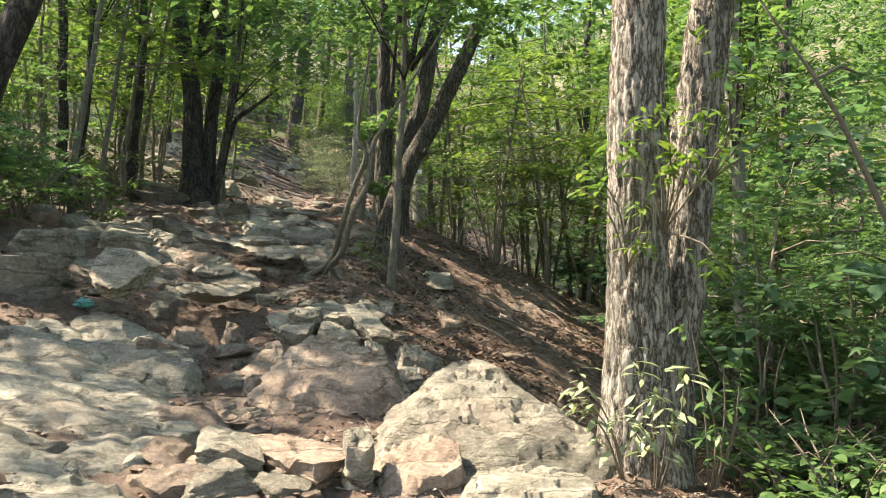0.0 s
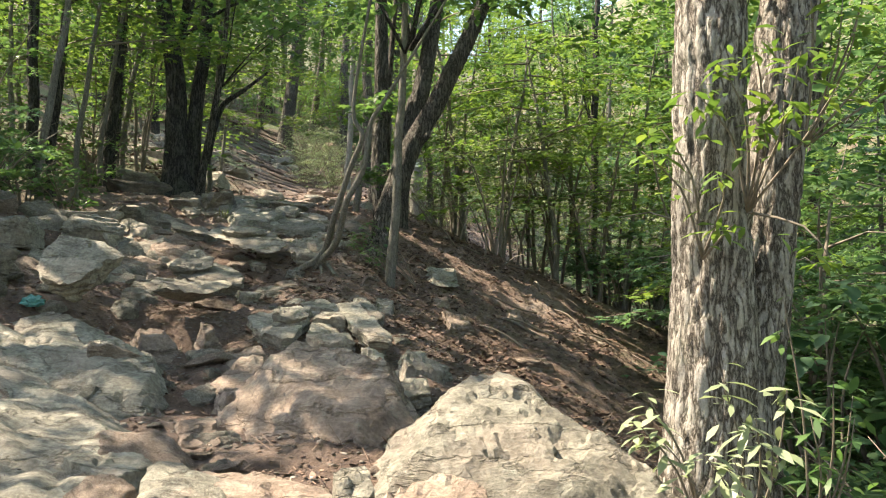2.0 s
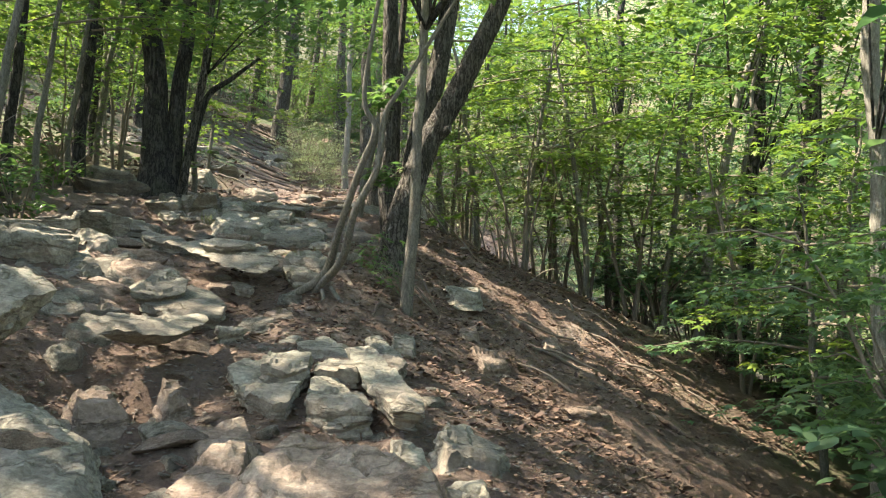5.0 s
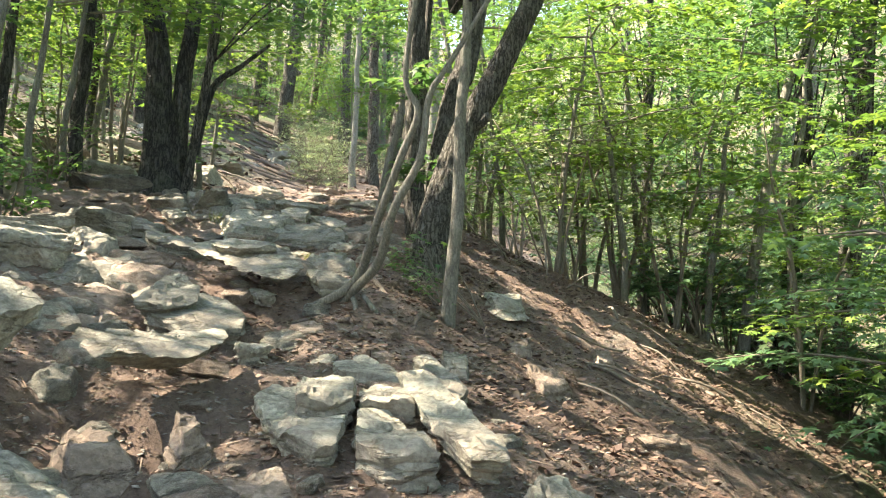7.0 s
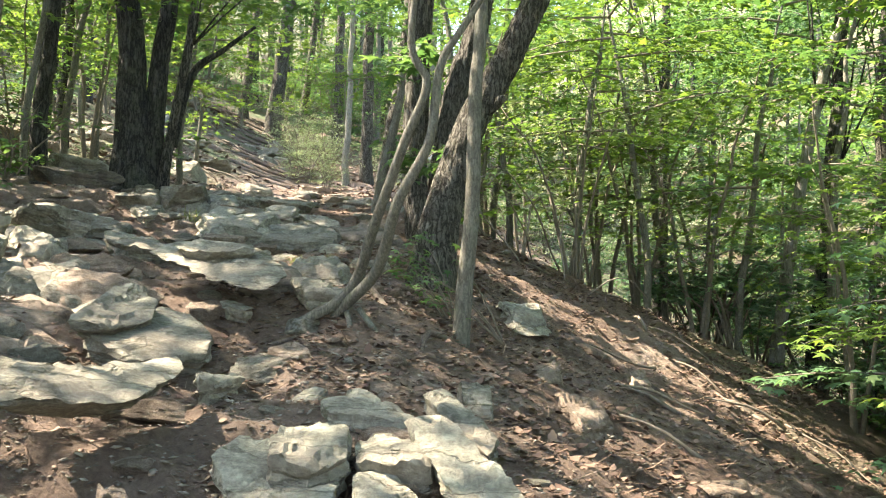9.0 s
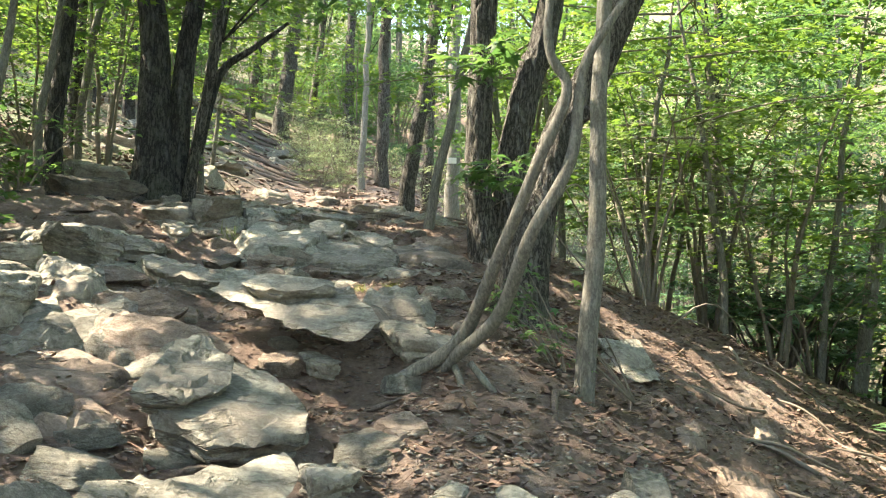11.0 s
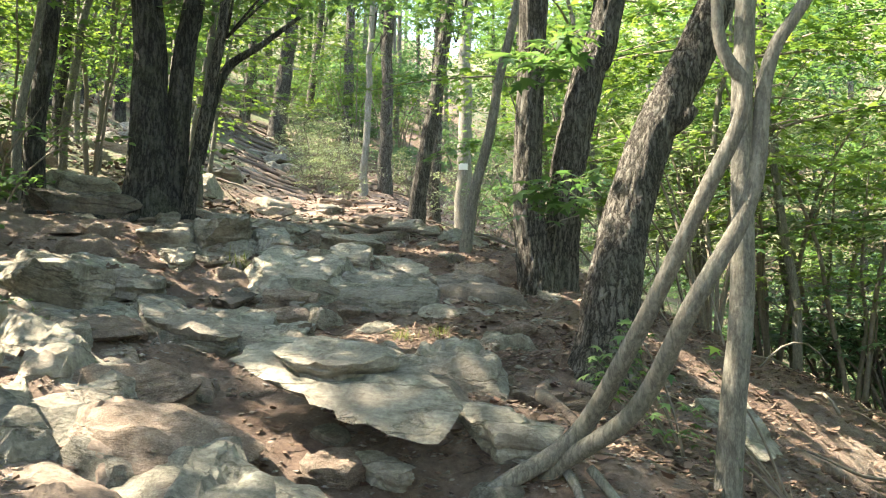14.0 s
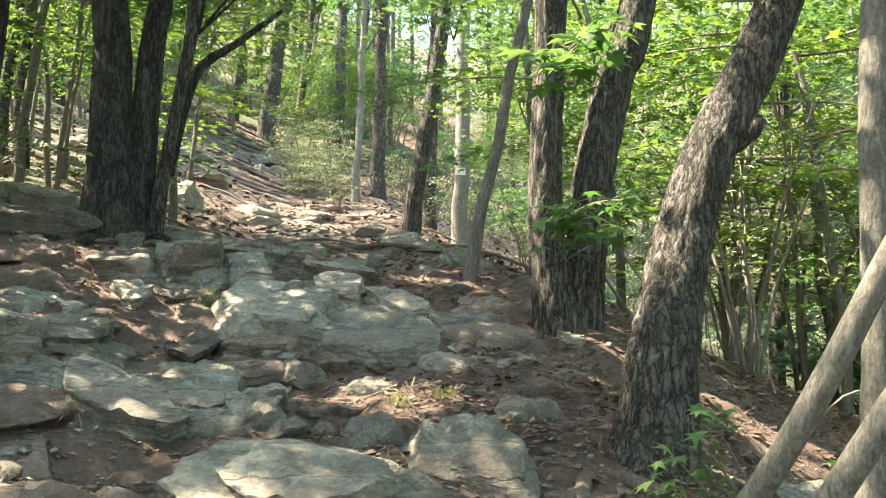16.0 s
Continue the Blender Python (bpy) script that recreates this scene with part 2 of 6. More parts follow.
# ---- builders ----
def mesh_object(name, verts, faces, mat, parent=None, label="", smooth=True):
    me = bpy.data.meshes.new(name)
    me.from_pydata(verts, [], faces)
    me.update()
    if smooth:
        me.shade_smooth()
    me.materials.append(mat)
    ob = new(name, me)
    if parent:
        ob.parent = parent
    if label:
        ob["label"] = label
    return ob


def thing(name, x, y, z, label, category, group="", kind=""):
    ob = new(name)
    ob.matrix_basis = pose(x, y, z)
    ob.empty_display_size = .1
    return tagged(ob, label, category, group, kind)


def tube(points, radii, sides, rough=0.0, scale=6.0, flare=0.0):
    """Vertices and faces of a tapered, bark-ridged tube through the points."""
    pts = [Vector(p) for p in points]
    verts, faces = [], []
    side = Vector((1, 0, 0))
    n = len(pts)
    for i, (p, r) in enumerate(zip(pts, radii)):
        t = (pts[min(i + 1, n - 1)] - pts[max(i - 1, 0)]).normalized()
        a = (side - t * side.dot(t)).normalized()
        c = t.cross(a)
        for k in range(sides):
            ang = 2 * math.pi * k / sides
            d = a * math.cos(ang) + c * math.sin(ang)
            q = r
            if flare:
                q *= 1 + flare * math.exp(-i / max(1, n) * 14) * (.6 + .7 * abs(math.sin(ang * 2.5 + 1)))
            if rough:
                w = p + d * r
                rid = noise.noise((w.x * scale * 3.0, w.y * scale * 3.0, w.z * scale * .8))
                rid2 = noise.noise((w.x * scale * 6, w.y * scale * 6, w.z * scale * 1.1))
                q += r * rough * (1.0 * (min(.5, abs(rid) * 2.2) - .5) + .3 * rid2)
            verts.append(p + d * q)
    for i in range(n - 1):
        for k in range(sides):
            a, b = i * sides + k, i * sides + (k + 1) % sides
            faces.append((a, b, b + sides, a + sides))
    faces.append(tuple(range((n - 1) * sides, n * sides)))
    faces.append(tuple(reversed(range(sides))))
    return verts, faces


def curve_points(knots, step):
    """A smooth line (Catmull-Rom) through the knots (x, y, z, radius), cut at about step metres."""
    k = [np.array(p, float) for p in knots]
    k = [2 * k[0] - k[1]] + k + [2 * k[-1] - k[-2]]
    out = []
    for i in range(1, len(k) - 2):
        a, b, c, d = k[i - 1:i + 3]
        m = max(2, int(np.linalg.norm((c - b)[:3]) / step))
        for s in range(m):
            t = s / m
            out.append(.5 * ((2 * b) + (c - a) * t + (2 * a - 5 * b + 4 * c - d) * t * t + (3 * b - a - 3 * c + d) * t ** 3))
    out.append(k[-2])
    return [p[:3] for p in out], [max(.002, p[3]) for p in out]


def stem(name, knots, mat, parent=None, sides=10, step=.15, rough=0.0, scale=6.0, flare=0.0, label="", wobble=0.0):
    pts, rad = curve_points(knots, step)
    if wobble:
        pts = [p + wobble * np.array(noise.noise_vector((p[0] * 3 + 5, p[1] * 3, p[2] * 1.3))) for p in pts]
    v, f = tube(pts, rad, sides, rough, scale, flare)
    return mesh_object(name, v, f, mat, parent, label)


# leaf outlines in the leaf's own plane: y along the leaf, z up
BLADE = (((0, 0, 0), (.26, .42, .05), (0, 1, -.08), (-.26, .42, .05)), ((0, 1, 2, 3),))
PALM = (((0, .34, .03), (.10, .10, 0), (.46, .12, -.06), (.20, .32, .02), (.50, .62, -.08), (.13, .52, .02), (0, 1.02, -.10),
         (-.13, .52, .02), (-.50, .62, -.08), (-.20, .32, .02), (-.46, .12, -.06), (-.10, .10, 0)),
        ((0, 1, 2, 3), (0, 3, 4, 5), (0, 5, 6, 7), (0, 7, 8, 9), (0, 9, 10, 11), (0, 11, 1)))
SLIM = (((0, 0, 0), (.10, .3, .03), (.14, .62, .02), (0, 1, -.10), (-.14, .62, .02), (-.10, .3, .03)), ((0, 1, 5), (1, 2, 4, 5), (2, 3, 4)))
OVATE = (((0, 0, 0), (.26, .12, .03), (.36, .42, .03), (.22, .76, 0), (0, 1.05, -.10), (-.22, .76, 0), (-.36, .42, .03), (-.26, .12, .03)),
         ((0, 1, 2, 6), (0, 6, 7), (2, 3, 5, 6), (3, 4, 5)))
NEEDLE_SHAPE = (((-.02, 0, 0), (.02, 0, 0), (.02, 1, 0), (-.02, 1, 0)), ((0, 1, 2, 3),))
CURLED = (((-.3, 0, .10), (.28, 0, .12), (.34, .5, .0), (.1, 1, .16), (-.26, .6, .02)), ((0, 1, 2), (0, 2, 4), (4, 2, 3)))


def leaf_mass(name, rng, places, sizes, mat, shape, parent=None, label="", droop=.2, heading=None, tilt=None):
    """One mesh of many leaves at the places; each lies nearly flat, turned at random about the upright."""
    P = np.asarray(places, float)
    n = len(P)
    base, fcs = np.array(shape[0], float), shape[1]
    yaw = rng.uniform(0, 2 * math.pi, n) if heading is None else np.asarray(heading) + rng.normal(0, .7, n)
    pit = rng.normal(-droop, .22, n) if tilt is None else rng.normal(tilt, .25, n)
    rol = rng.normal(0, .22, n)
    S = np.broadcast_to(np.asarray(sizes, float), (n,))
    q = base[None] * S[:, None, None]
    cr, sr = np.cos(rol)[:, None], np.sin(rol)[:, None]
    x, z = q[..., 0] * cr + q[..., 2] * sr, -q[..., 0] * sr + q[..., 2] * cr
    cp, sp = np.cos(pit)[:, None], np.sin(pit)[:, None]
    y, z = q[..., 1] * cp - z * sp, q[..., 1] * sp + z * cp
    cy, sy = np.cos(yaw)[:, None], np.sin(yaw)[:, None]
    V = np.stack((x * cy - y * sy, x * sy + y * cy, z), -1) + P[:, None]
    m = len(base)
    V = V.reshape(-1, 3)
    idx, tot = [], []
    per = np.concatenate([np.array(f) for f in fcs])
    idx = (np.arange(n)[:, None] * m + per[None]).ravel()
    tot = np.tile([len(f) for f in fcs], n)
    me = bpy.data.meshes.new(name)
    me.vertices.add(len(V))
    me.vertices.foreach_set("co", V.ravel().astype(np.float32))
    me.loops.add(len(idx))
    me.loops.foreach_set("vertex_index", idx.astype(np.int32))
    me.polygons.add(len(tot))
    me.polygons.foreach_set("loop_start", np.concatenate(([0], np.cumsum(tot)[:-1])).astype(np.int32))
    me.update(calc_edges=True)
    me.materials.append(mat)
    ob = new(name, me)
    if parent:
        ob.parent = parent
    if label:
        ob["label"] = label
    return ob


def spray_places(rng, centres, radius, flat, count):
    """Leaf places in flattened fans round the centres."""
    C = np.asarray(centres, float)
    R = np.broadcast_to(np.asarray(radius, float), (len(C),))
    k = np.repeat(np.arange(len(C)), count)
    a = rng.uniform(0, 2 * math.pi, len(k))
    r = np.sqrt(rng.uniform(0, 1, len(k))) * R[k]
    d = np.stack((r * np.cos(a), r * np.sin(a), rng.normal(0, flat, len(k)) * R[k] - .25 * r * r / R[k]), -1)
    return C[k] + d


# ---- ground: one sheet to the horizon, fine along the trail ----
def spaced(lo, hi, step, reach, grow=1.16):
    mid = list(np.arange(lo, hi, step))
    a, b, s = [], [], step
    left, right = lo, hi
    while right < reach:
        a.append(left := left - s)
        b.append(right)
        right += s
        s *= grow
    return a[::-1] + mid + b


def build_ground():
    xs, ys = spaced(-5.5, 3.5, .055, 700), spaced(3.0, 17.5, .06, 700)
    verts = [(x, y, ground_z(x, y)) for y in ys for x in xs]
    w = len(xs)
    faces = [(j * w + i, j * w + i + 1, (j + 1) * w + i + 1, (j + 1) * w + i) for j in range(len(ys) - 1) for i in range(w - 1)]
    ob = mesh_object("ground", verts, faces, SOIL)
    tagged(ob, "red-brown trail soil between rocks, dark leaf mould on the wooded slopes", "ground", kind="structure")


build_ground()


# ---- rocks ----
def rock_shape(seed, detail, size, sides=7, flatness=.5, layers=.5, rough=.05, under=None, lip=.12):
    """A split, layered block: a many-sided solid cut by planes, with stepped beds and a rough skin."""
    rng = random.Random(seed)
    planes = [(Vector((rng.gauss(0, .10), rng.gauss(0, .10), 1)).normalized(), .62), (Vector((0, 0, -1)), .62)]
    turn = rng.uniform(0, 6.28)
    for i in range(sides):
        a = turn + 2 * math.pi * (i + rng.uniform(-.3, .3)) / sides
        planes.append((Vector((math.cos(a), math.sin(a), rng.uniform(-.45, .42))).normalized(), rng.uniform(.66, .98)))
    for i in range(3):
        a = rng.uniform(0, 6.28)
        planes.append((Vector((math.cos(a), math.sin(a), rng.uniform(.5, 1.3))).normalized(), rng.uniform(.80, .95)))
    bm = bmesh.new()
    bmesh.ops.create_icosphere(bm, subdivisions=detail, radius=1)
    sx, sy, sz = size
    off = Vector((seed * 3.7 % 50, seed * 1.3 % 50, 0))
    beds = 5 + seed % 4
    under = min(.36, .15 * min(sx, sy) / max(.03, sz)) if under is None else under
    even = .9 if lip == .12 else .3
    for v in bm.verts:
        d = v.co.normalized()
        r = min((h / d.dot(n) for n, h in planes if d.dot(n) > 1e-3), default=1)
        p = d * min(r, 1.5)
        w = Vector((p.x * sx, p.y * sy, p.z * sz)) + off
        bed = p.z * beds + .8 * noise.noise(w * 1.6)
        stepz = math.floor(bed)
        k = layers * (noise.noise((stepz * 3.3, seed, math.atan2(p.y, p.x) * 1.4)) * .30 - .10 * max(0, .25 - abs(bed - stepz - .5)) * 2)
        flank = 1 - min(1, abs(d.z) * 1.1)
        q = p * (1 + k * flank)
        hollow = under * (.45 + (.9 - even) * .5 + even * noise.noise((math.cos(math.atan2(p.y, p.x)) * 1.3, math.sin(math.atan2(p.y, p.x)) * 1.3, seed * 2.1)))
        cut = 1 - max(0, hollow) * min(1, max(0, (lip - p.z) * 4))
        q = Vector((q.x * cut, q.y * cut, q.z))
        m = rough * (noise.noise(w * 3) * 1.3 + .8 * abs(noise.noise(w * 7)) + .45 * noise.noise(w * 15) + .25 * noise.noise(w * 31))
        led = math.floor(2.6 * noise.noise((w.x * 1.7, w.y * 2.6, 3)) + .8 * noise.noise((w.x * 6, w.y * 8, 5)))
        top = (.03 + .04 * layers) * led / max(sz, .12) * min(1, max(0, (p.z - .2) * 4)) * (.12 if sz < .08 else .6)
        v.co = Vector((q.x * sx, q.y * sy, (q.z + top) * sz)) + d * m * min(sx, sy, 3 * sz) * 1.2
    return bm


def rock(name, x, y, z, size, turn=0, tip=0, roll=0, seed=1, detail=4, mat=None, label="", sides=7, layers=.5, rough=.05, group="", under=None, lip=.12):
    """A stone whose middle lies at x, y with its middle z metres above the ground; size: half-lengths."""
    bm = rock_shape(seed, detail, size, sides, layers=layers, rough=rough, under=under, lip=lip)
    me = bpy.data.meshes.new(name)
    bm.to_mesh(me)
    bm.free()
    me.shade_smooth()
    me.set_sharp_from_angle(angle=radians(38))
    me.materials.append(mat or ROCK)
    ob = new(name, me)
    ob.matrix_basis = pose(x, y, slope_z(x, y) + z, tip, roll, turn)
    return tagged(ob, label or "grey-green schist rock half buried in the trail", "rock", group or "rocks on the trail")


# ---- split stones: a flat outline, bedded sides that lean in or out, a tilted broken top ----
def split_shape(outline, thick, tilt, lean, seed, detail, rough=1.0):
    """A convex outline (x, y about the middle) as a broken slab of the given thickness, its top plane at z = 0."""
    rng = random.Random(seed)
    n = len(outline)
    sx = max(abs(x) for x, y in outline)
    sy = max(abs(y) for x, y in outline)
    sz = thick / 2
    planes = [(Vector((rng.gauss(0, .04), rng.gauss(0, .04), 1)).normalized(), 1.0), (Vector((0, 0, -1)), 1.0)]
    for i in range(n):
        (x0, y0), (x1, y1) = outline[i], outline[(i + 1) % n]
        nx, ny = (y1 - y0) / sy, -(x1 - x0) / sx
        k = math.hypot(nx, ny) or 1
        d = Vector((nx / k, ny / k, lean * rng.uniform(.6, 1.4)))
        at = Vector((x0 / sx, y0 / sy, 1.0))
        h = d.dot(at)
        planes.append((d, max(.15, h)))
        if rng.random() < (.7 if lean > .2 else .35):   # a chipped upper edge
            d = Vector((nx / k, ny / k, rng.uniform(.5, 1.6) * sx / max(sz, .05) * .12 + .5))
            planes.append((d, d.dot(at) * rng.uniform(.88, .97)))
    bm = bmesh.new()
    bmesh.ops.create_icosphere(bm, subdivisions=detail, radius=1)
    off = Vector((seed * 3.7 % 50, seed * 1.3 % 50, seed * .7 % 20))
    beds = max(2.0, thick / .035)
    skew = rng.uniform(-.5, .5), rng.uniform(-.5, .5)
    for v in bm.verts:
        d = v.co.normalized()
        d = Vector((d.x, d.y, d.z * .8)).normalized()
        r = min((h / d.dot(m) for m, h in planes if d.dot(m) > 1e-3), default=1)
        p = d * min(r, 1.6)
        w = Vector((p.x * sx, p.y * sy, p.z * sz))
        u = w + off
        flank = max(0.0, 1 - max(0.0, p.z - .55) * 2.6)
        # beds stand in and out of the side, each by its own amount along the edge
        bed = (p.z * .5 + .5) * beds * .5 + .7 * noise.noise(u * 1.5)
        row = math.floor(bed)
        ang = math.atan2(w.y, w.x)
        ledge = noise.noise((row * 7.31 + seed, math.cos(ang) * 2.2, math.sin(ang) * 2.2))
        ragged = noise.noise(u * 4) * .6 + noise.noise(u * 9) * .4 + noise.noise(u * 19) * .2
        big = min(1.0, .35 + max(sx, sy))
        pull = flank * big * (.05 * ledge + (.022 if lean < 0 else .035) * ragged) - .02 * flank * max(0, .3 - abs(bed - row - .5)) * 3
        side = Vector((d.x, d.y, 0))
        if side.length > 1e-4:
            w += side.normalized() * pull
        # the top breaks along the bedding into low, sharp terraces, cut by a few joints
        tops = max(0.0, min(1.0, (p.z - .6) * 4))
        f = 2.6 * noise.noise((u.x * 1.8 + skew[0] * u.y, u.y * 2.6, 3.1)) + .9 * noise.noise((u.x * 6, u.y * 8, 5)) + .3 * noise.noise((u.x * 21, u.y * 25, 6))
        step = math.floor(f) + min(1, (f - math.floor(f)) * 9)
        joint = abs(noise.noise((u.x * 1.3 + skew[1] * u.y, u.y * 1.1, 8.2)) + .12 * noise.noise(u * 9))
        top = min(.026, .16 * thick) * step + big * (.018 * noise.noise(u * 3.2) + .016 * noise.noise((u.x * 6, u.y * 10, u.z * 6)) + .010 * noise.noise((u.x * 13, u.y * 24, 2)) + .005 * noise.noise(u * 41))
        top -= min(.03, .2 * thick) * max(0.0, 1 - joint / .035)
        w.z += tops * top * rough + (1 - tops) * .012 * noise.noise(u * 8)
        f = .5 + .5 * p.z   # the foot lies more nearly level than the top
        w.z += (tilt[0] * w.x + tilt[1] * w.y) * f + (tilt[0] * w.x + min(tilt[1], .18) * w.y) * (1 - f) - sz
        v.co = w
    return bm


def split_stone(name, x, y, z, outline, thick, tilt, lean, seed, detail, mat, label):
    bm = split_shape(outline, thick, tilt, lean, seed, detail)
    me = bpy.data.meshes.new(name)
    bm.to_mesh(me)
    bm.free()
    me.shade_smooth()
    me.set_sharp_from_angle(angle=radians(30))
    me.materials.append(mat)
    ob = new(name, me)
    ob.matrix_basis = pose(x, y, z)
    return tagged(ob, label, "rock", "rocks on the trail")


# ---- the larger stones, one by one: middle, height of the top, outline, thickness, tilt, lean of the sides ----
split_stone("slab", -0.73, 4.59, 0.77, ((-0.38, 0.20), (-0.08, -0.18), (0.14, -0.30), (0.26, -0.14), (0.19, 0.13), (-0.14, 0.29)), 0.2, (-0.04, 0.13), -0.1, 30, 5, ROCK_WARM, "flat red-brown slab in the trail")
split_stone("rock", -0.41, 4.41, 0.81, ((-0.09, 0.07), (-0.06, -0.07), (0.05, -0.09), (0.08, -0.04), (0.04, 0.11)), 0.26, (-0.03, 0.41), 0, 43, 4, ROCK, "small bright block of stone on the trail")
split_stone("rock", -0.12, 4.54, 0.72, ((-0.21, 0.17), (-0.16, -0.16), (-0.02, -0.25), (0.21, -0.15), (0.20, 0.12), (-0.01, 0.26)), 0.3, (-0.03, 0.25), 0.3, 56, 5, ROCK_WARM, "low earthy rock in the trail")
split_stone("boulder", 0.44, 4.23, 0.64, ((-0.33, -0.34), (0.08, -0.39), (0.27, -0.06), (0.29, 0.26), (0.01, 0.38), (-0.31, 0.17)), 0.35, (-0.03, 0.15), 0.25, 69, 6, ROCK, "sunlit low rock at the foot of the twin oak")
split_stone("boulder", 0.23, 5.20, 0.96, ((-0.43, -0.24), (0.05, -0.53), (0.41, -0.48), (0.53, -0.25), (-0.01, 0.56), (-0.19, 0.65), (-0.37, 0.30)), 0.6, (-0.03, 0.35), 0.5, 82, 6, ROCK, "long sloping boulder of pale layered schist beside the twin oak")
split_stone("boulder", -0.67, 6.14, 1.07, ((-0.47, 0.17), (-0.19, -0.38), (0.16, -0.55), (0.36, -0.20), (0.30, 0.08), (0.08, 0.40), (-0.26, 0.45)), 0.6, (-0.03, 0.35), 0.5, 95, 6, ROCK_WARM, "rounded red-stained boulder standing in the trail")
split_stone("rock", -0.48, 6.50, 1.11, ((-0.10, 0.15), (-0.04, -0.20), (0.10, -0.10), (0.03, 0.16)), 0.34, (-0.03, 0.42), 0.1, 108, 5, ROCK, "angular block against the rounded boulder")
split_stone("slab", -0.29, 6.65, 0.96, ((-0.17, 0.04), (-0.09, -0.22), (0.14, -0.04), (0.12, 0.23)), 0.14, (-0.04, 0.18), 0, 121, 5, ROCK, "thin flat stone beside the rounded boulder")
split_stone("rock", -0.21, 7.49, 1.05, ((-0.16, 0.09), (-0.11, -0.22), (0.14, -0.15), (0.19, 0.06), (-0.04, 0.21)), 0.2, (-0.17, 0.26), 0.2, 134, 5, ROCK, "small pale rock below the stone pile")
split_stone("slab", -1.40, 8.23, 1.28, ((-0.27, 0.21), (-0.10, -0.15), (0.13, -0.42), (0.21, -0.37), (0.23, 0.29), (-0.21, 0.46)), 0.13, (-0.05, 0.19), -0.05, 147, 5, ROCK, "broad pale slab of the stone pile")
split_stone("slab", -1.32, 8.47, 1.39, ((-0.14, 0.03), (-0.11, -0.19), (0.04, -0.24), (0.16, -0.10), (0.14, 0.24), (-0.10, 0.26)), 0.14, (-0.05, 0.19), -0.05, 160, 5, ROCK, "squarish block on the stone pile")
split_stone("slab", -1.00, 8.51, 1.35, ((-0.16, 0.21), (-0.13, -0.10), (-0.00, -0.16), (0.15, -0.18), (0.16, -0.04), (-0.01, 0.27)), 0.16, (-0.06, 0.19), -0.1, 173, 5, ROCK, "broken block in the stone pile")
split_stone("slab", -0.97, 8.11, 1.23, ((-0.17, 0.32), (-0.14, -0.19), (-0.01, -0.31), (0.25, -0.24), (0.12, 0.12), (-0.03, 0.29)), 0.16, (-0.05, 0.18), 0, 186, 5, ROCK, "broken lower block in the stone pile")
split_stone("plank_stone", -0.66, 8.10, 1.31, ((-0.32, 0.58), (-0.11, -0.08), (0.05, -0.53), (0.24, -0.49), (0.20, -0.22), (0.08, 0.11), (-0.17, 0.65)), 0.13, (-0.09, 0.21), -0.1, 199, 5, ROCK, "long plank-like slab leaning on the pile")
split_stone("plank_stone", -0.72, 8.96, 1.41, ((-0.18, 0.29), (0.01, -0.21), (0.10, -0.32), (0.15, -0.11), (-0.06, 0.36)), 0.12, (-0.15, 0.24), -0.05, 212, 5, ROCK, "short plank-like slab on the pile")
split_stone("slab", -1.15, 9.20, 1.43, ((-0.22, 0.08), (-0.16, -0.14), (0.17, -0.13), (0.26, -0.08), (-0.07, 0.27)), 0.1, (-0.09, 0.17), 0, 225, 5, ROCK, "thin flat slab above the pile")
split_stone("rock", -1.42, 9.36, 1.48, ((-0.08, -0.03), (0.01, -0.11), (0.07, 0.07), (0.00, 0.08)), 0.1, (-0.05, 0.42), 0.1, 238, 4, ROCK, "small flat stone above the pile")
split_stone("rock", -0.61, 9.61, 1.40, ((-0.09, 0.13), (-0.06, -0.14), (0.07, -0.12), (0.08, 0.13)), 0.24, (-0.29, 0.43), 0.2, 251, 4, ROCK, "rounded stone behind the pile")
split_stone("slab", -2.19, 8.65, 1.61, ((-0.32, -0.36), (-0.17, -0.51), (0.24, -0.15), (0.27, 0.28), (0.23, 0.53), (0.01, 0.30), (-0.28, -0.12)), 0.14, (-0.20, 0.13), -0.3, 264, 5, ROCK, "dark layered slab propped over a hollow")
split_stone("slab", -1.87, 9.43, 1.57, ((-0.13, 0.06), (-0.04, -0.21), (0.14, 0.00), (0.05, 0.14)), 0.16, (-0.07, 0.19), -0.1, 277, 5, ROCK, "small layered stone at the end of the slab")
split_stone("slab", -2.51, 10.00, 1.88, ((-0.17, -0.38), (0.03, -0.36), (0.17, -0.04), (0.13, 0.19), (-0.03, 0.33), (-0.15, 0.24)), 0.17, (-0.15, 0.28), -0.15, 290, 5, ROCK, "upper bed of a pale two-bedded stone")
split_stone("slab", -2.27, 9.97, 1.73, ((-0.38, -0.23), (-0.06, -0.47), (0.28, -0.28), (0.27, -0.03), (0.00, 0.50), (-0.14, 0.49)), 0.22, (-0.12, 0.21), -0.1, 303, 5, ROCK, "lower bed of a pale two-bedded stone")
split_stone("boulder", -2.72, 7.59, 1.80, ((-0.24, -0.16), (-0.12, -0.34), (0.08, -0.26), (0.29, 0.22), (0.22, 0.31), (-0.21, 0.25)), 0.34, (-0.19, 0.55), -0.45, 316, 5, ROCK, "rust-stained boulder overhanging its hollow")
split_stone("boulder", -2.42, 6.98, 1.17, ((-0.75, 0.68), (-0.35, -0.15), (0.24, -0.73), (0.58, -0.68), (0.53, -0.21), (0.35, 0.17), (-0.60, 0.93)), 0.55, (-0.09, 0.23), 0.3, 329, 6, ROCK, "broad pale grey boulder with a sloping top")
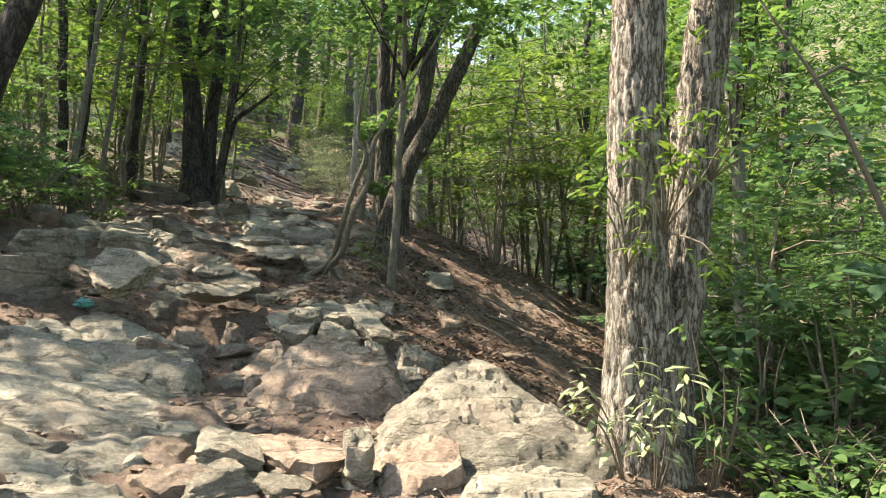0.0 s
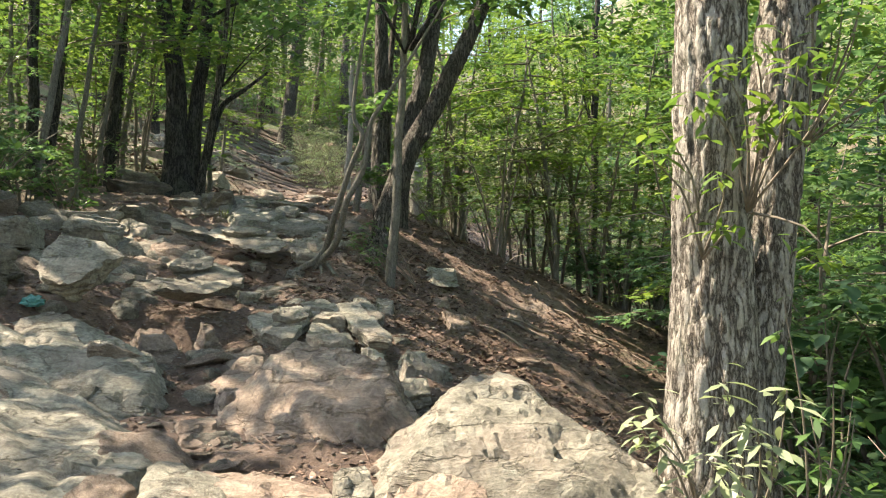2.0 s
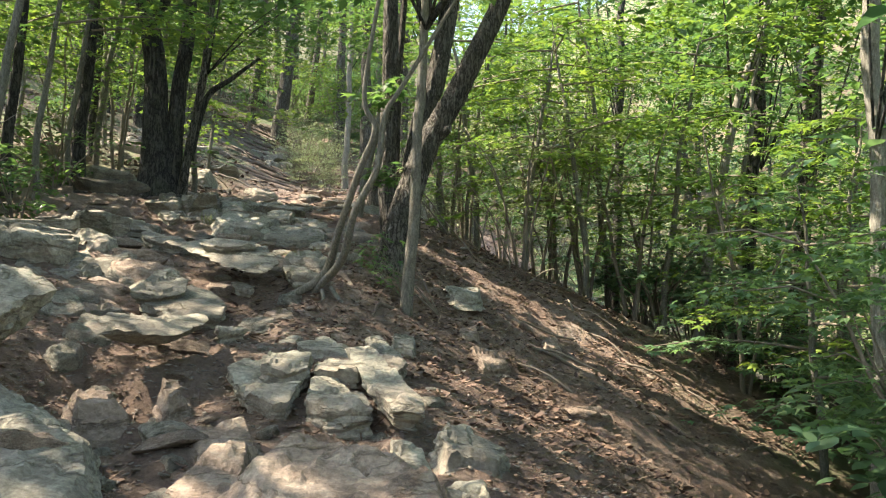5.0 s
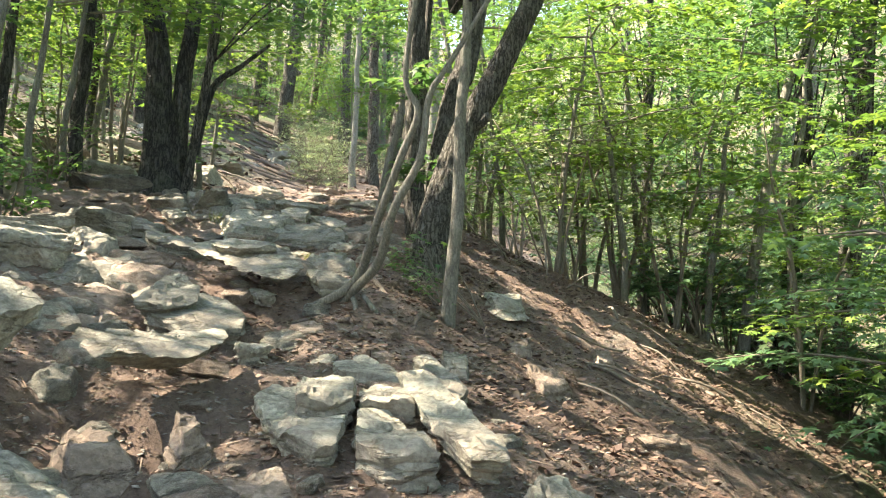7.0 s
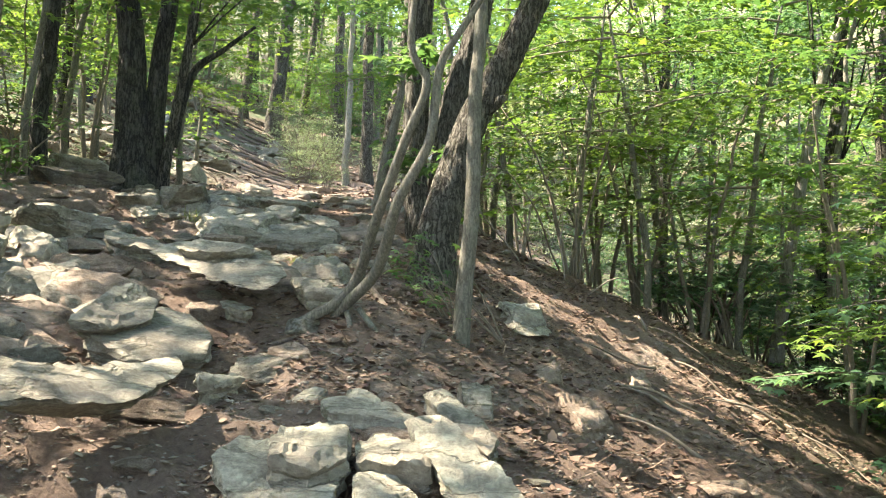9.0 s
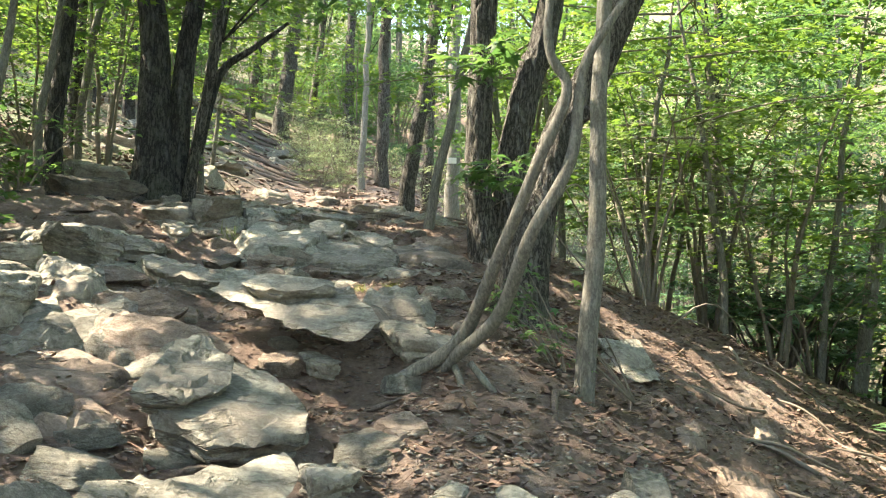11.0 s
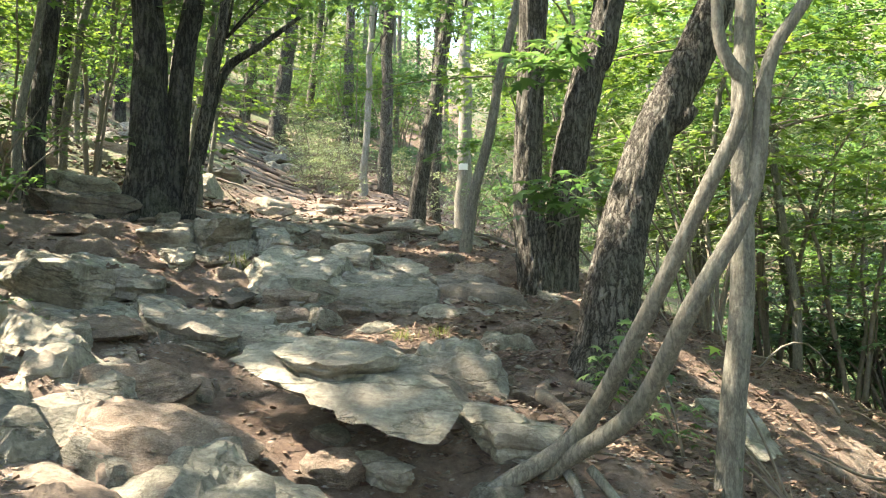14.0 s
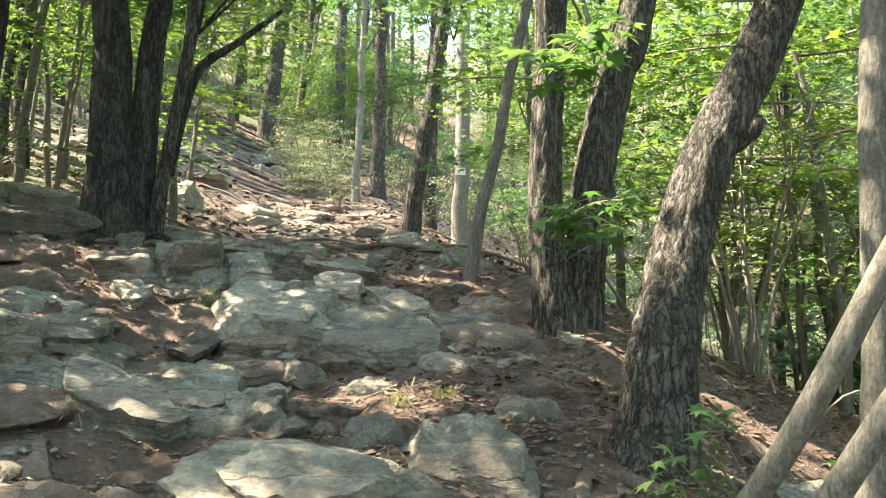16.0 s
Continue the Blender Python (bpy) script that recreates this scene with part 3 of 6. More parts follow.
split_stone("bedrock", -2.20, 5.30, 0.91, ((-1.15, 1.00), (0.03, -1.20), (0.49, -0.99), (0.72, -0.58), (0.61, 0.07), (-0.73, 1.69)), 0.4, (-0.13, 0.10), 0.3, 342, 6, ROCK, "broad flat bedrock shelf")
split_stone("bedrock", -1.71, 3.89, 0.70, ((-0.55, 0.39), (-0.03, -0.58), (0.26, -0.49), (0.40, -0.10), (0.17, 0.24), (-0.24, 0.53)), 0.4, (-0.12, 0.10), 0.25, 355, 6, ROCK, "bedrock step beside the trail")
split_stone("bedrock", -3.12, 6.73, 1.23, ((-0.68, 0.24), (-0.21, -0.60), (0.39, -0.40), (0.73, -0.22), (0.14, 0.50), (-0.35, 0.47)), 0.5, (-0.16, 0.21), 0.35, 368, 6, ROCK, "mossy bedrock on the bank")
split_stone("rock", -1.88, 6.43, 0.90, ((-0.17, 0.14), (-0.04, -0.15), (0.17, -0.12), (0.05, 0.14)), 0.14, (-0.08, 0.17), 0.2, 381, 5, ROCK_WARM, "half-buried red-stained trail stone")
split_stone("slab", -1.50, 5.00, 0.79, ((-0.22, -0.01), (0.05, -0.22), (0.17, 0.04), (0.02, 0.21)), 0.12, (-0.10, 0.10), 0.1, 394, 5, ROCK, "flat weathered stone in the trail")
split_stone("rock", -1.35, 6.83, 1.04, ((-0.16, -0.08), (0.00, -0.29), (0.14, -0.13), (0.08, 0.28), (-0.07, 0.24)), 0.25, (-0.05, 0.43), 0.25, 407, 5, ROCK_WARM, "half-buried red-stained trail stone")
split_stone("rock", -1.18, 4.57, 0.73, ((-0.14, 0.05), (-0.05, -0.18), (0.14, -0.17), (0.11, 0.15), (-0.08, 0.15)), 0.22, (-0.06, 0.28), 0.3, 420, 5, ROCK_WARM, "half-buried red-stained trail stone")
split_stone("rock", -0.98, 4.17, 0.62, ((-0.18, 0.11), (-0.11, -0.16), (0.24, -0.12), (0.07, 0.17)), 0.2, (-0.05, 0.13), 0.2, 433, 5, ROCK_WARM, "half-buried red-stained trail stone")
split_stone("rock", -1.37, 5.85, 0.82, ((-0.14, 0.09), (-0.04, -0.16), (0.14, -0.11), (0.05, 0.17)), 0.15, (-0.05, 0.20), 0.25, 446, 5, ROCK_WARM, "half-buried red-stained trail stone")
split_stone("rock", -1.46, 7.42, 1.09, ((-0.19, 0.03), (-0.03, -0.21), (0.16, -0.03), (0.06, 0.21)), 0.2, (-0.06, 0.29), 0.3, 459, 5, ROCK_WARM, "half-buried red-stained trail stone")
split_stone("rock", -1.34, 6.66, 0.95, ((-0.16, 0.07), (-0.04, -0.19), (0.15, -0.07), (0.05, 0.18)), 0.25, (-0.05, 0.31), 0.3, 472, 5, ROCK_WARM, "half-buried red-stained trail stone")
split_stone("slab", -2.17, 10.87, 2.14, ((-0.55, 0.16), (-0.35, -0.06), (0.06, -0.36), (0.31, -0.49), (0.39, -0.31), (0.46, -0.11), (0.17, 0.33), (-0.14, 0.42), (-0.39, 0.39)), 0.14, (-0.05, 0.33), -0.3, 485, 5, ROCK, "long pale pointed slab lying across the trail")
split_stone("boulder", -1.54, 13.84, 2.42, ((-0.32, -0.17), (-0.09, -0.31), (0.38, -0.22), (0.43, 0.07), (-0.06, 0.37), (-0.31, 0.29)), 0.26, (-0.03, 0.28), 0.25, 498, 5, ROCK, "lower mossy end of the bedded rock step")
split_stone("slab", -2.26, 10.99, 2.25, ((-0.28, 0.05), (-0.19, -0.13), (0.00, -0.18), (0.27, -0.06), (0.24, 0.11), (-0.04, 0.22)), 0.1, (-0.07, 0.18), -0.15, 511, 5, ROCK, "upper bed of the pointed slab")
split_stone("slab", -1.54, 10.83, 1.99, ((-0.24, 0.13), (-0.09, -0.13), (0.14, -0.14), (0.23, 0.04), (-0.02, 0.12)), 0.18, (-0.08, 0.24), -0.15, 524, 5, ROCK, "broken end of the pointed slab")
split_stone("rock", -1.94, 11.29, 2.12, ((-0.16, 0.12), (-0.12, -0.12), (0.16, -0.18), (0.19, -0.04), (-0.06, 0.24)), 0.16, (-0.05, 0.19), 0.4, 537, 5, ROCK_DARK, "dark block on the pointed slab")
split_stone("slab", -2.05, 10.63, 1.88, ((-0.11, 0.07), (-0.07, -0.01), (0.07, -0.08), (0.13, -0.03), (-0.01, 0.07)), 0.1, (-0.06, 0.30), -0.1, 550, 4, ROCK, "thin splinter of stone under the pointed slab")
split_stone("rock", -3.22, 12.27, 2.36, ((-0.33, 0.29), (-0.17, -0.08), (0.10, -0.29), (0.34, -0.39), (0.39, -0.21), (-0.02, 0.25), (-0.28, 0.46)), 0.22, (-0.12, 0.17), -0.05, 563, 5, ROCK, "layered rock with an undercut edge")
split_stone("slab", -2.92, 12.74, 2.30, ((-0.21, -0.13), (-0.02, -0.38), (0.15, -0.15), (0.12, 0.33), (-0.05, 0.35)), 0.14, (-0.10, 0.14), -0.15, 576, 5, ROCK, "flat stone in the rock hollow")
split_stone("slab", -2.65, 12.60, 2.27, ((-0.17, 0.03), (-0.08, -0.30), (0.08, -0.20), (0.14, 0.15), (0.04, 0.33)), 0.16, (-0.08, 0.17), -0.1, 589, 5, ROCK, "flat stone in the rock hollow")
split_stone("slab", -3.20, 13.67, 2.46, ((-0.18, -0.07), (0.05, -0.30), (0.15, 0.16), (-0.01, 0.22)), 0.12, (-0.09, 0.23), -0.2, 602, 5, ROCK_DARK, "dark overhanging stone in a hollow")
split_stone("slab", -2.81, 13.80, 2.45, ((-0.16, 0.13), (0.04, -0.23), (0.12, -0.14), (-0.02, 0.23)), 0.14, (-0.05, 0.28), -0.1, 615, 5, ROCK, "flat stone in the rock hollow")
split_stone("boulder", -2.18, 14.11, 2.55, ((-0.54, -0.04), (-0.07, -0.37), (0.40, -0.37), (0.45, 0.02), (0.11, 0.39), (-0.37, 0.34)), 0.32, (-0.03, 0.28), 0.15, 628, 5, ROCK, "long bedded rock step across the trail")
split_stone("slab", -2.82, 14.39, 2.70, ((-0.40, 0.13), (-0.15, -0.44), (0.16, -0.49), (0.33, -0.02), (0.34, 0.31), (-0.28, 0.51)), 0.22, (-0.05, 0.27), 0.3, 641, 5, ROCK, "smooth grey slab above the rock step")
split_stone("rock", -4.04, 15.23, 2.98, ((-0.31, 0.03), (-0.02, -0.32), (0.27, -0.27), (0.19, 0.17), (-0.13, 0.38)), 0.26, (-0.10, 0.31), 0.35, 654, 5, ROCK, "angular grey rock below the big oak")
split_stone("rock", -3.55, 15.17, 2.94, ((-0.29, 0.14), (-0.13, -0.23), (0.15, -0.27), (0.22, 0.03), (0.05, 0.35)), 0.26, (-0.08, 0.43), 0.35, 667, 5, ROCK, "angular grey rock below the big oak")
split_stone("rock", -3.79, 14.45, 2.78, ((-0.18, 0.04), (0.05, -0.21), (0.13, 0.02), (-0.01, 0.16)), 0.16, (-0.10, 0.35), -0.1, 680, 5, ROCK, "small stone under the roots")
split_stone("slab", -3.15, 15.28, 2.96, ((-0.25, 0.30), (-0.02, -0.43), (0.23, -0.24), (0.03, 0.36)), 0.2, (-0.07, 0.30), 0.1, 693, 5, ROCK, "smooth grey slab beside the angular rocks")
split_stone("rock", -2.44, 14.99, 2.87, ((-0.21, 0.05), (-0.15, -0.13), (0.14, -0.23), (0.17, 0.10), (0.06, 0.23)), 0.2, (-0.03, 0.39), 0.1, 706, 5, ROCK, "dark notched stone on the trail")
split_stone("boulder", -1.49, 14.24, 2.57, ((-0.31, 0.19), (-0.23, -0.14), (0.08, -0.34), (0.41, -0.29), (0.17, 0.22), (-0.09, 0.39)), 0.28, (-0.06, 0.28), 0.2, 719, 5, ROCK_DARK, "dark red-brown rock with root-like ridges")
split_stone("rock", -1.39, 14.77, 2.70, ((-0.18, 0.06), (-0.10, -0.18), (0.18, -0.07), (0.11, 0.18)), 0.24, (-0.04, 0.31), 0.2, 732, 5, ROCK_WARM, "dark red-brown rock beside the trail")
split_stone("rock", -1.69, 12.07, 2.17, ((-0.21, -0.07), (-0.02, -0.15), (0.17, -0.22), (0.21, -0.01), (0.05, 0.28), (-0.20, 0.16)), 0.3, (-0.05, 0.28), 0.45, 745, 5, ROCK, "tilted block beside the leaning oak")
split_stone("slab", -1.38, 12.86, 2.21, ((-0.10, 0.02), (-0.07, -0.19), (0.08, -0.02), (0.07, 0.18)), 0.08, (-0.05, 0.18), 0, 758, 5, ROCK, "flat loose stone on the trail")
split_stone("slab", -1.02, 13.47, 2.30, ((-0.13, -0.06), (-0.04, -0.17), (0.15, 0.09), (0.03, 0.15)), 0.08, (-0.08, 0.23), 0, 771, 5, ROCK, "flat loose stone on the trail")
split_stone("slab", -0.84, 14.31, 2.53, ((-0.14, 0.08), (0.00, -0.24), (0.11, -0.11), (0.02, 0.28)), 0.1, (-0.11, 0.28), 0, 784, 5, ROCK, "moss-edged stone at the double oak")
split_stone("slab", -2.06, 14.87, 2.75, ((-0.27, 0.17), (0.03, -0.26), (0.27, -0.17), (-0.02, 0.25)), 0.12, (-0.03, 0.31), 0.1, 797, 5, ROCK, "flat grey slab in the trail")
split_stone("bedrock", -3.67, 11.38, 2.25, ((-0.42, 0.33), (0.03, -0.59), (0.36, -0.46), (0.24, 0.06), (-0.21, 0.66)), 0.5, (-0.20, 0.07), 0.5, 810, 5, ROCK, "tilted bedrock sheet on the bank")
split_stone("bedrock", -4.24, 12.96, 2.42, ((-0.75, 0.60), (-0.09, -0.77), (0.22, -0.66), (0.53, -0.42), (0.51, 0.14), (-0.40, 1.12)), 0.5, (-0.13, 0.07), 0.5, 823, 5, ROCK, "tilted bedrock sheet on the bank")
split_stone("bedrock", -3.44, 10.61, 2.11, ((-0.18, 0.12), (0.02, -0.28), (0.15, -0.05), (0.01, 0.21)), 0.4, (-0.22, 0.27), 0.4, 836, 5, ROCK, "tilted bedrock sheet on the bank")
split_stone("bedrock", -3.65, 10.92, 2.23, ((-0.58, 0.16), (-0.25, -0.47), (0.48, -0.35), (0.54, 0.09), (-0.18, 0.58)), 0.5, (-0.20, 0.25), 0.5, 849, 5, ROCK, "tilted bedrock sheet on the bank")
split_stone("bedrock", -4.17, 14.01, 2.62, ((-0.53, 0.22), (0.01, -0.46), (0.43, -0.43), (0.33, 0.06), (-0.24, 0.60)), 0.4, (-0.11, 0.27), 0.5, 862, 5, ROCK, "weathered bedrock on the bank")
split_stone("bedrock", -3.54, 10.34, 2.07, ((-0.35, 0.11), (-0.04, -0.49), (0.36, 0.07), (0.04, 0.31)), 0.4, (-0.23, 0.26), 0.4, 875, 5, ROCK, "weathered bedrock on the bank")
split_stone("rock", -3.02, 10.56, 2.00, ((-0.16, 0.07), (-0.05, -0.16), (0.10, -0.17), (0.14, 0.09), (-0.04, 0.19)), 0.3, (-0.19, 0.43), 0.4, 888, 5, ROCK_WARM, "earth-coloured rock beside the trail")
split_stone("rock", -3.42, 11.03, 2.27, ((-0.24, 0.20), (-0.01, -0.27), (0.13, -0.15), (0.13, 0.05), (-0.01, 0.18)), 0.35, (-0.21, 0.40), 0.4, 901, 5, ROCK, "weathered bedrock on the bank")
split_stone("rock", -2.97, 11.26, 2.08, ((-0.18, -0.07), (-0.02, -0.22), (0.16, -0.07), (0.13, 0.18), (-0.10, 0.20)), 0.2, (-0.18, 0.13), 0.4, 914, 5, ROCK_WARM, "earth-coloured rock beside the trail")
split_stone("rock", -3.40, 11.75, 2.20, ((-0.17, 0.16), (0.01, -0.21), (0.15, -0.12), (0.02, 0.18)), 0.2, (-0.16, 0.20), 0.4, 927, 5, ROCK_WARM, "earth-coloured rock beside the trail")
split_stone("rock", -3.13, 10.07, 1.85, ((-0.27, 0.05), (-0.10, -0.29), (0.21, -0.17), (0.26, 0.14), (-0.10, 0.29)), 0.3, (-0.21, 0.28), 0.4, 940, 5, ROCK_WARM, "earth-coloured rock beside the trail")
split_stone("rock", -2.98, 10.50, 1.95, ((-0.18, 0.07), (0.02, -0.21), (0.18, -0.06), (-0.03, 0.22)), 0.3, (-0.20, 0.30), 0.4, 953, 5, ROCK_WARM, "earth-coloured rock beside the trail")
split_stone("rock", -3.02, 10.53, 1.98, ((-0.17, 0.09), (-0.06, -0.15), (0.11, -0.18), (0.13, 0.01), (-0.02, 0.21)), 0.25, (-0.19, 0.41), 0.4, 966, 5, ROCK_WARM, "earth-coloured rock beside the trail")
split_stone("rock", -2.96, 9.76, 1.73, ((-0.21, 0.12), (-0.04, -0.23), (0.10, -0.17), (0.19, 0.04), (-0.04, 0.26)), 0.25, (-0.21, 0.24), 0.4, 979, 5, ROCK_WARM, "earth-coloured rock beside the trail")
split_stone("rock", -1.89, 8.07, 1.26, ((-0.07, 0.02), (0.01, -0.11), (0.06, 0.00), (-0.01, 0.09)), 0.2, (-0.13, 0.43), 0.4, 992, 4, ROCK_WARM, "half-buried stone in the trail")
split_stone("rock", -2.20, 7.75, 1.24, ((-0.14, 0.05), (-0.03, -0.16), (0.15, -0.04), (0.03, 0.13)), 0.25, (-0.17, 0.22), 0.4, 1005, 4, ROCK_WARM, "half-buried stone in the trail")
split_stone("slab", -0.05, 12.40, 1.82, ((-0.16, 0.11), (-0.12, -0.39), (0.13, -0.05), (0.16, 0.32)), 0.1, (-0.30, 0.36), 0.2, 1018, 5, ROCK, "pale loose stone on the slope")
split_stone("slab", 0.10, 10.46, 1.29, ((-0.16, 0.08), (-0.07, -0.27), (0.14, 0.01), (0.10, 0.17)), 0.2, (-0.30, 0.26), 0.2, 1031, 5, ROCK_WARM, "half-buried stone on the slope")
split_stone("rock", 0.85, 12.23, 1.31, ((-0.08, -0.16), (0.08, -0.04), (0.08, 0.13), (-0.08, 0.07)), 0.15, (-0.30, 0.43), 0.3, 1044, 4, ROCK_WARM, "small stone on the slope")
split_stone("rock", 0.88, 10.15, 0.85, ((-0.18, 0.02), (-0.09, -0.22), (0.17, 0.01), (0.11, 0.19)), 0.2, (-0.30, 0.34), 0.3, 1057, 5, ROCK_WARM, "half-buried stone on the slope")
split_stone("rock", -0.07, 10.88, 1.46, ((-0.10, -0.02), (-0.05, -0.12), (0.09, 0.01), (0.06, 0.12)), 0.14, (-0.30, 0.44), 0.3, 1070, 4, ROCK_WARM, "half-buried stone on the slope")
split_stone("slab", -1.41, 9.42, 1.48, ((-0.07, -0.00), (0.02, -0.17), (0.07, 0.06), (-0.01, 0.12)), 0.1, (-0.05, 0.22), 0, 1083, 4, ROCK, "small flat stone in the trail")
split_stone("slab", -1.61, 9.97, 1.62, ((-0.13, 0.02), (-0.01, -0.12), (0.13, -0.03), (0.02, 0.12)), 0.1, (-0.05, 0.33), 0.1, 1096, 4, ROCK_WARM, "small flat stone in the trail")
# rocks up the trail and on the bank: middle, half-lengths, turn
rock("rock", -3.66, 15.26, 0.11, (0.31, 0.33, 0.26), 8, 6, -1, 86, 5, ROCK, "angular grey rock below the big oak", 6, 0.3, 0.055)
rock("rock", -4.04, 15.11, 0.08, (0.29, 0.29, 0.18), 18, 4, 0, 94, 4, ROCK, "angular grey rock below the big oak", 6, 0.3, 0.055)
rock("rock", -3.44, 16.75, 0.08, (0.43, 0.45, 0.18), -20, -1, 5, 102, 4, ROCK, "grey slab below the big oak", 7, 0.3, 0.055)
rock("rock", -5.28, 16.52, 0.10, (0.62, 0.21, 0.24), 20, 8, 3, 110, 4, ROCK_DARK, "dark mossy rock behind the roots", 7, 0.3, 0.055)
rock("rock", -3.93, 14.65, 0.05, (0.10, 0.06, 0.11), 40, 6, 1, 118, 4, ROCK, "small stone under the roots", 7, 0.3, 0.055)
rock("rock", -2.51, 15.38, 0.06, (0.35, 0.23, 0.14), -20, 0, 1, 117, 4, ROCK, "dark notched stone on the trail", 7, 0.3, 0.055)
rock("rock", -2.26, 17.59, 0.04, (0.30, 0.31, 0.09), -20, 8, 1, 125, 4, ROCK_WARM, "dark notched stone on the trail", 7, 0.3, 0.055)
rock("rock", -6.30, 28.10, 0.10, (0.48, 0.50, 0.23), 20, 3, 4, 133, 4, ROCK, "pale rock beside the upper trail", 7, 0.3, 0.055)
rock("rock", -7.94, 32.43, 0.08, (0.57, 0.48, 0.18), 20, 3, -1, 141, 4, ROCK, "pale rock beside the upper trail", 7, 0.3, 0.055)
rock("bedrock", -4.19, 12.89, 0.10, (0.41, 0.34, 0.22), 61, 1, 9, 76, 5, ROCK, "rough bedrock bank beside the trail", 7, 0.4, 0.055)
rock("bedrock", -3.94, 13.61, 0.06, (0.37, 0.39, 0.13), 6, 2, 5, 92, 4, ROCK, "earthy slab beside the trail", 7, 0.35, 0.055)
rock("rock", -3.66, 10.32, 0.10, (0.30, 0.22, 0.22), 36, 6, 5, 171, 5, ROCK, "layered grey rock on the bank", 7, 0.3, 0.055)
rock("rock", -4.40, 13.47, 0.06, (0.45, 0.47, 0.13), 13, 8, 1, 179, 4, ROCK, "layered grey rock on the bank", 7, 0.3, 0.055)
rock("boulder", -5.73, 17.79, 0.12, (0.54, 0.31, 0.28), 20, 6, 8, 106, 4, ROCK, "mossy boulder beside the dark trunk", 7, 0.3, 0.055)
rock("rock", -4.13, 9.30, 0.10, (0.46, 0.26, 0.23), 64, 0, 0, 114, 4, ROCK, "pale lichened rock on the bank", 7, 0.3, 0.055)
rock("rock", -3.71, 7.73, 0.12, (0.47, 0.16, 0.28), 43, 3, 5, 122, 5, ROCK, "mossy rock on the bank", 7, 0.3, 0.055)
rock("rock", -4.04, 10.84, 0.07, (0.48, 0.16, 0.17), 20, 3, 2, 130, 4, ROCK, "pale lichened rock on the bank", 7, 0.3, 0.055)
rock("rock", 0.88, 10.14, 0.04, (0.24, 0.10, 0.09), 20, 8, 9, 178, 4, ROCK_WARM, "slope stone half covered by litter", 7, 0.3, 0.055)


# ---- trees ----
# gaps cut in the crowns so that sun reaches these chosen spots: middle, radius
SUN_GAPS = (((-.95, 14.4, 3.6), .5), ((-.75, 14.5, 3.0), .4), ((-.55, 12.6, 3.3), .5), ((-.9, 12.4, 2.5), .35), ((.95, 5.0, 2.9), .8), ((.9, 4.85, 1.6), 1.15), ((.2, 4.6, .8), 1.0), ((-1.0, 4.1, .8), .6), ((1.1, 15.9, 3.2), .6), ((2.2, 16.6, 2.8), .6), ((2.2, 13.2, .9), 1.0), ((-2.5, 10.8, 2.2), .22), ((-3.4, 10.5, 2.1), .4), ((-3.7, 14.4, 2.8), .5), ((-4.3, 12.6, 2.5), .5), ((-2.2, 13.2, 2.5), .35), ((-3.6, 11.2, 2.1), .45), ((-7, 20, 4), 2.6), ((-8, 26, 5.5), 3.0), ((-5.5, 30, 6), 2.5), ((-5.6, 13.5, 3.4), 1.0), ((-1.5, 15.6, 2.8), .4), ((-.7, 14.3, 4), .5))


def outside_sun_gaps(places):
    """Which leaves stay: those in the gaps cut along the sun's direction are dropped."""
    P = np.asarray(places)
    s = np.array(sun_dir)
    keep = np.ones(len(P), bool)
    for c, r in SUN_GAPS:
        d = P - np.array(c)
        along = d @ s
        off = np.linalg.norm(d - along[:, None] * s, axis=1)
        keep &= (off > r) | (along < .9)
    return keep


def crown_on(tree, rng, origin, centres, radius, count, size, mat, shape=BLADE, flat=.14, label=""):
    """Leaves in fans round the centres (in the tree's own space), less those in the added sun gaps."""
    P = spray_places(rng, centres, radius, flat, count)
    P = P[outside_sun_gaps(P + np.array(origin))]
    return leaf_mass("crown", rng, P, rng.uniform(.7, 1.25, len(P)) * size, mat, shape, tree, label)


def limbs_on(tree, rng, top, spread, n, mat, r, low=.45):
    """Limbs from the trunk line top (list of points) outwards; gives the twig ends."""
    ends = []
    for i in range(n):
        f = low + (1 - low) * (i + rng.uniform(0, .8)) / n
        k = min(len(top) - 2, int(f * (len(top) - 1)))
        a = np.array(top[k])
        ang = rng.uniform(0, 6.28)
        L = spread * rng.uniform(.6, 1.1) * (1.2 - .5 * f)
        d = np.array((math.cos(ang), math.sin(ang), rng.uniform(.15, .6)))
        b, c = a + d * L * .45 + (0, 0, .1 * L), a + d * L + (0, 0, -.05 * L)
        rr = r * (1.15 - .8 * f)
        stem("limb", [(*a, rr), (*b, rr * .6), (*c, rr * .18)], mat, tree, 6, .35, wobble=.12)
        for q in (.45, .7, 1.0):
            ends.append(a + (c - a) * q + rng.normal(0, .25, 3) * (1, 1, .4))
    return ends


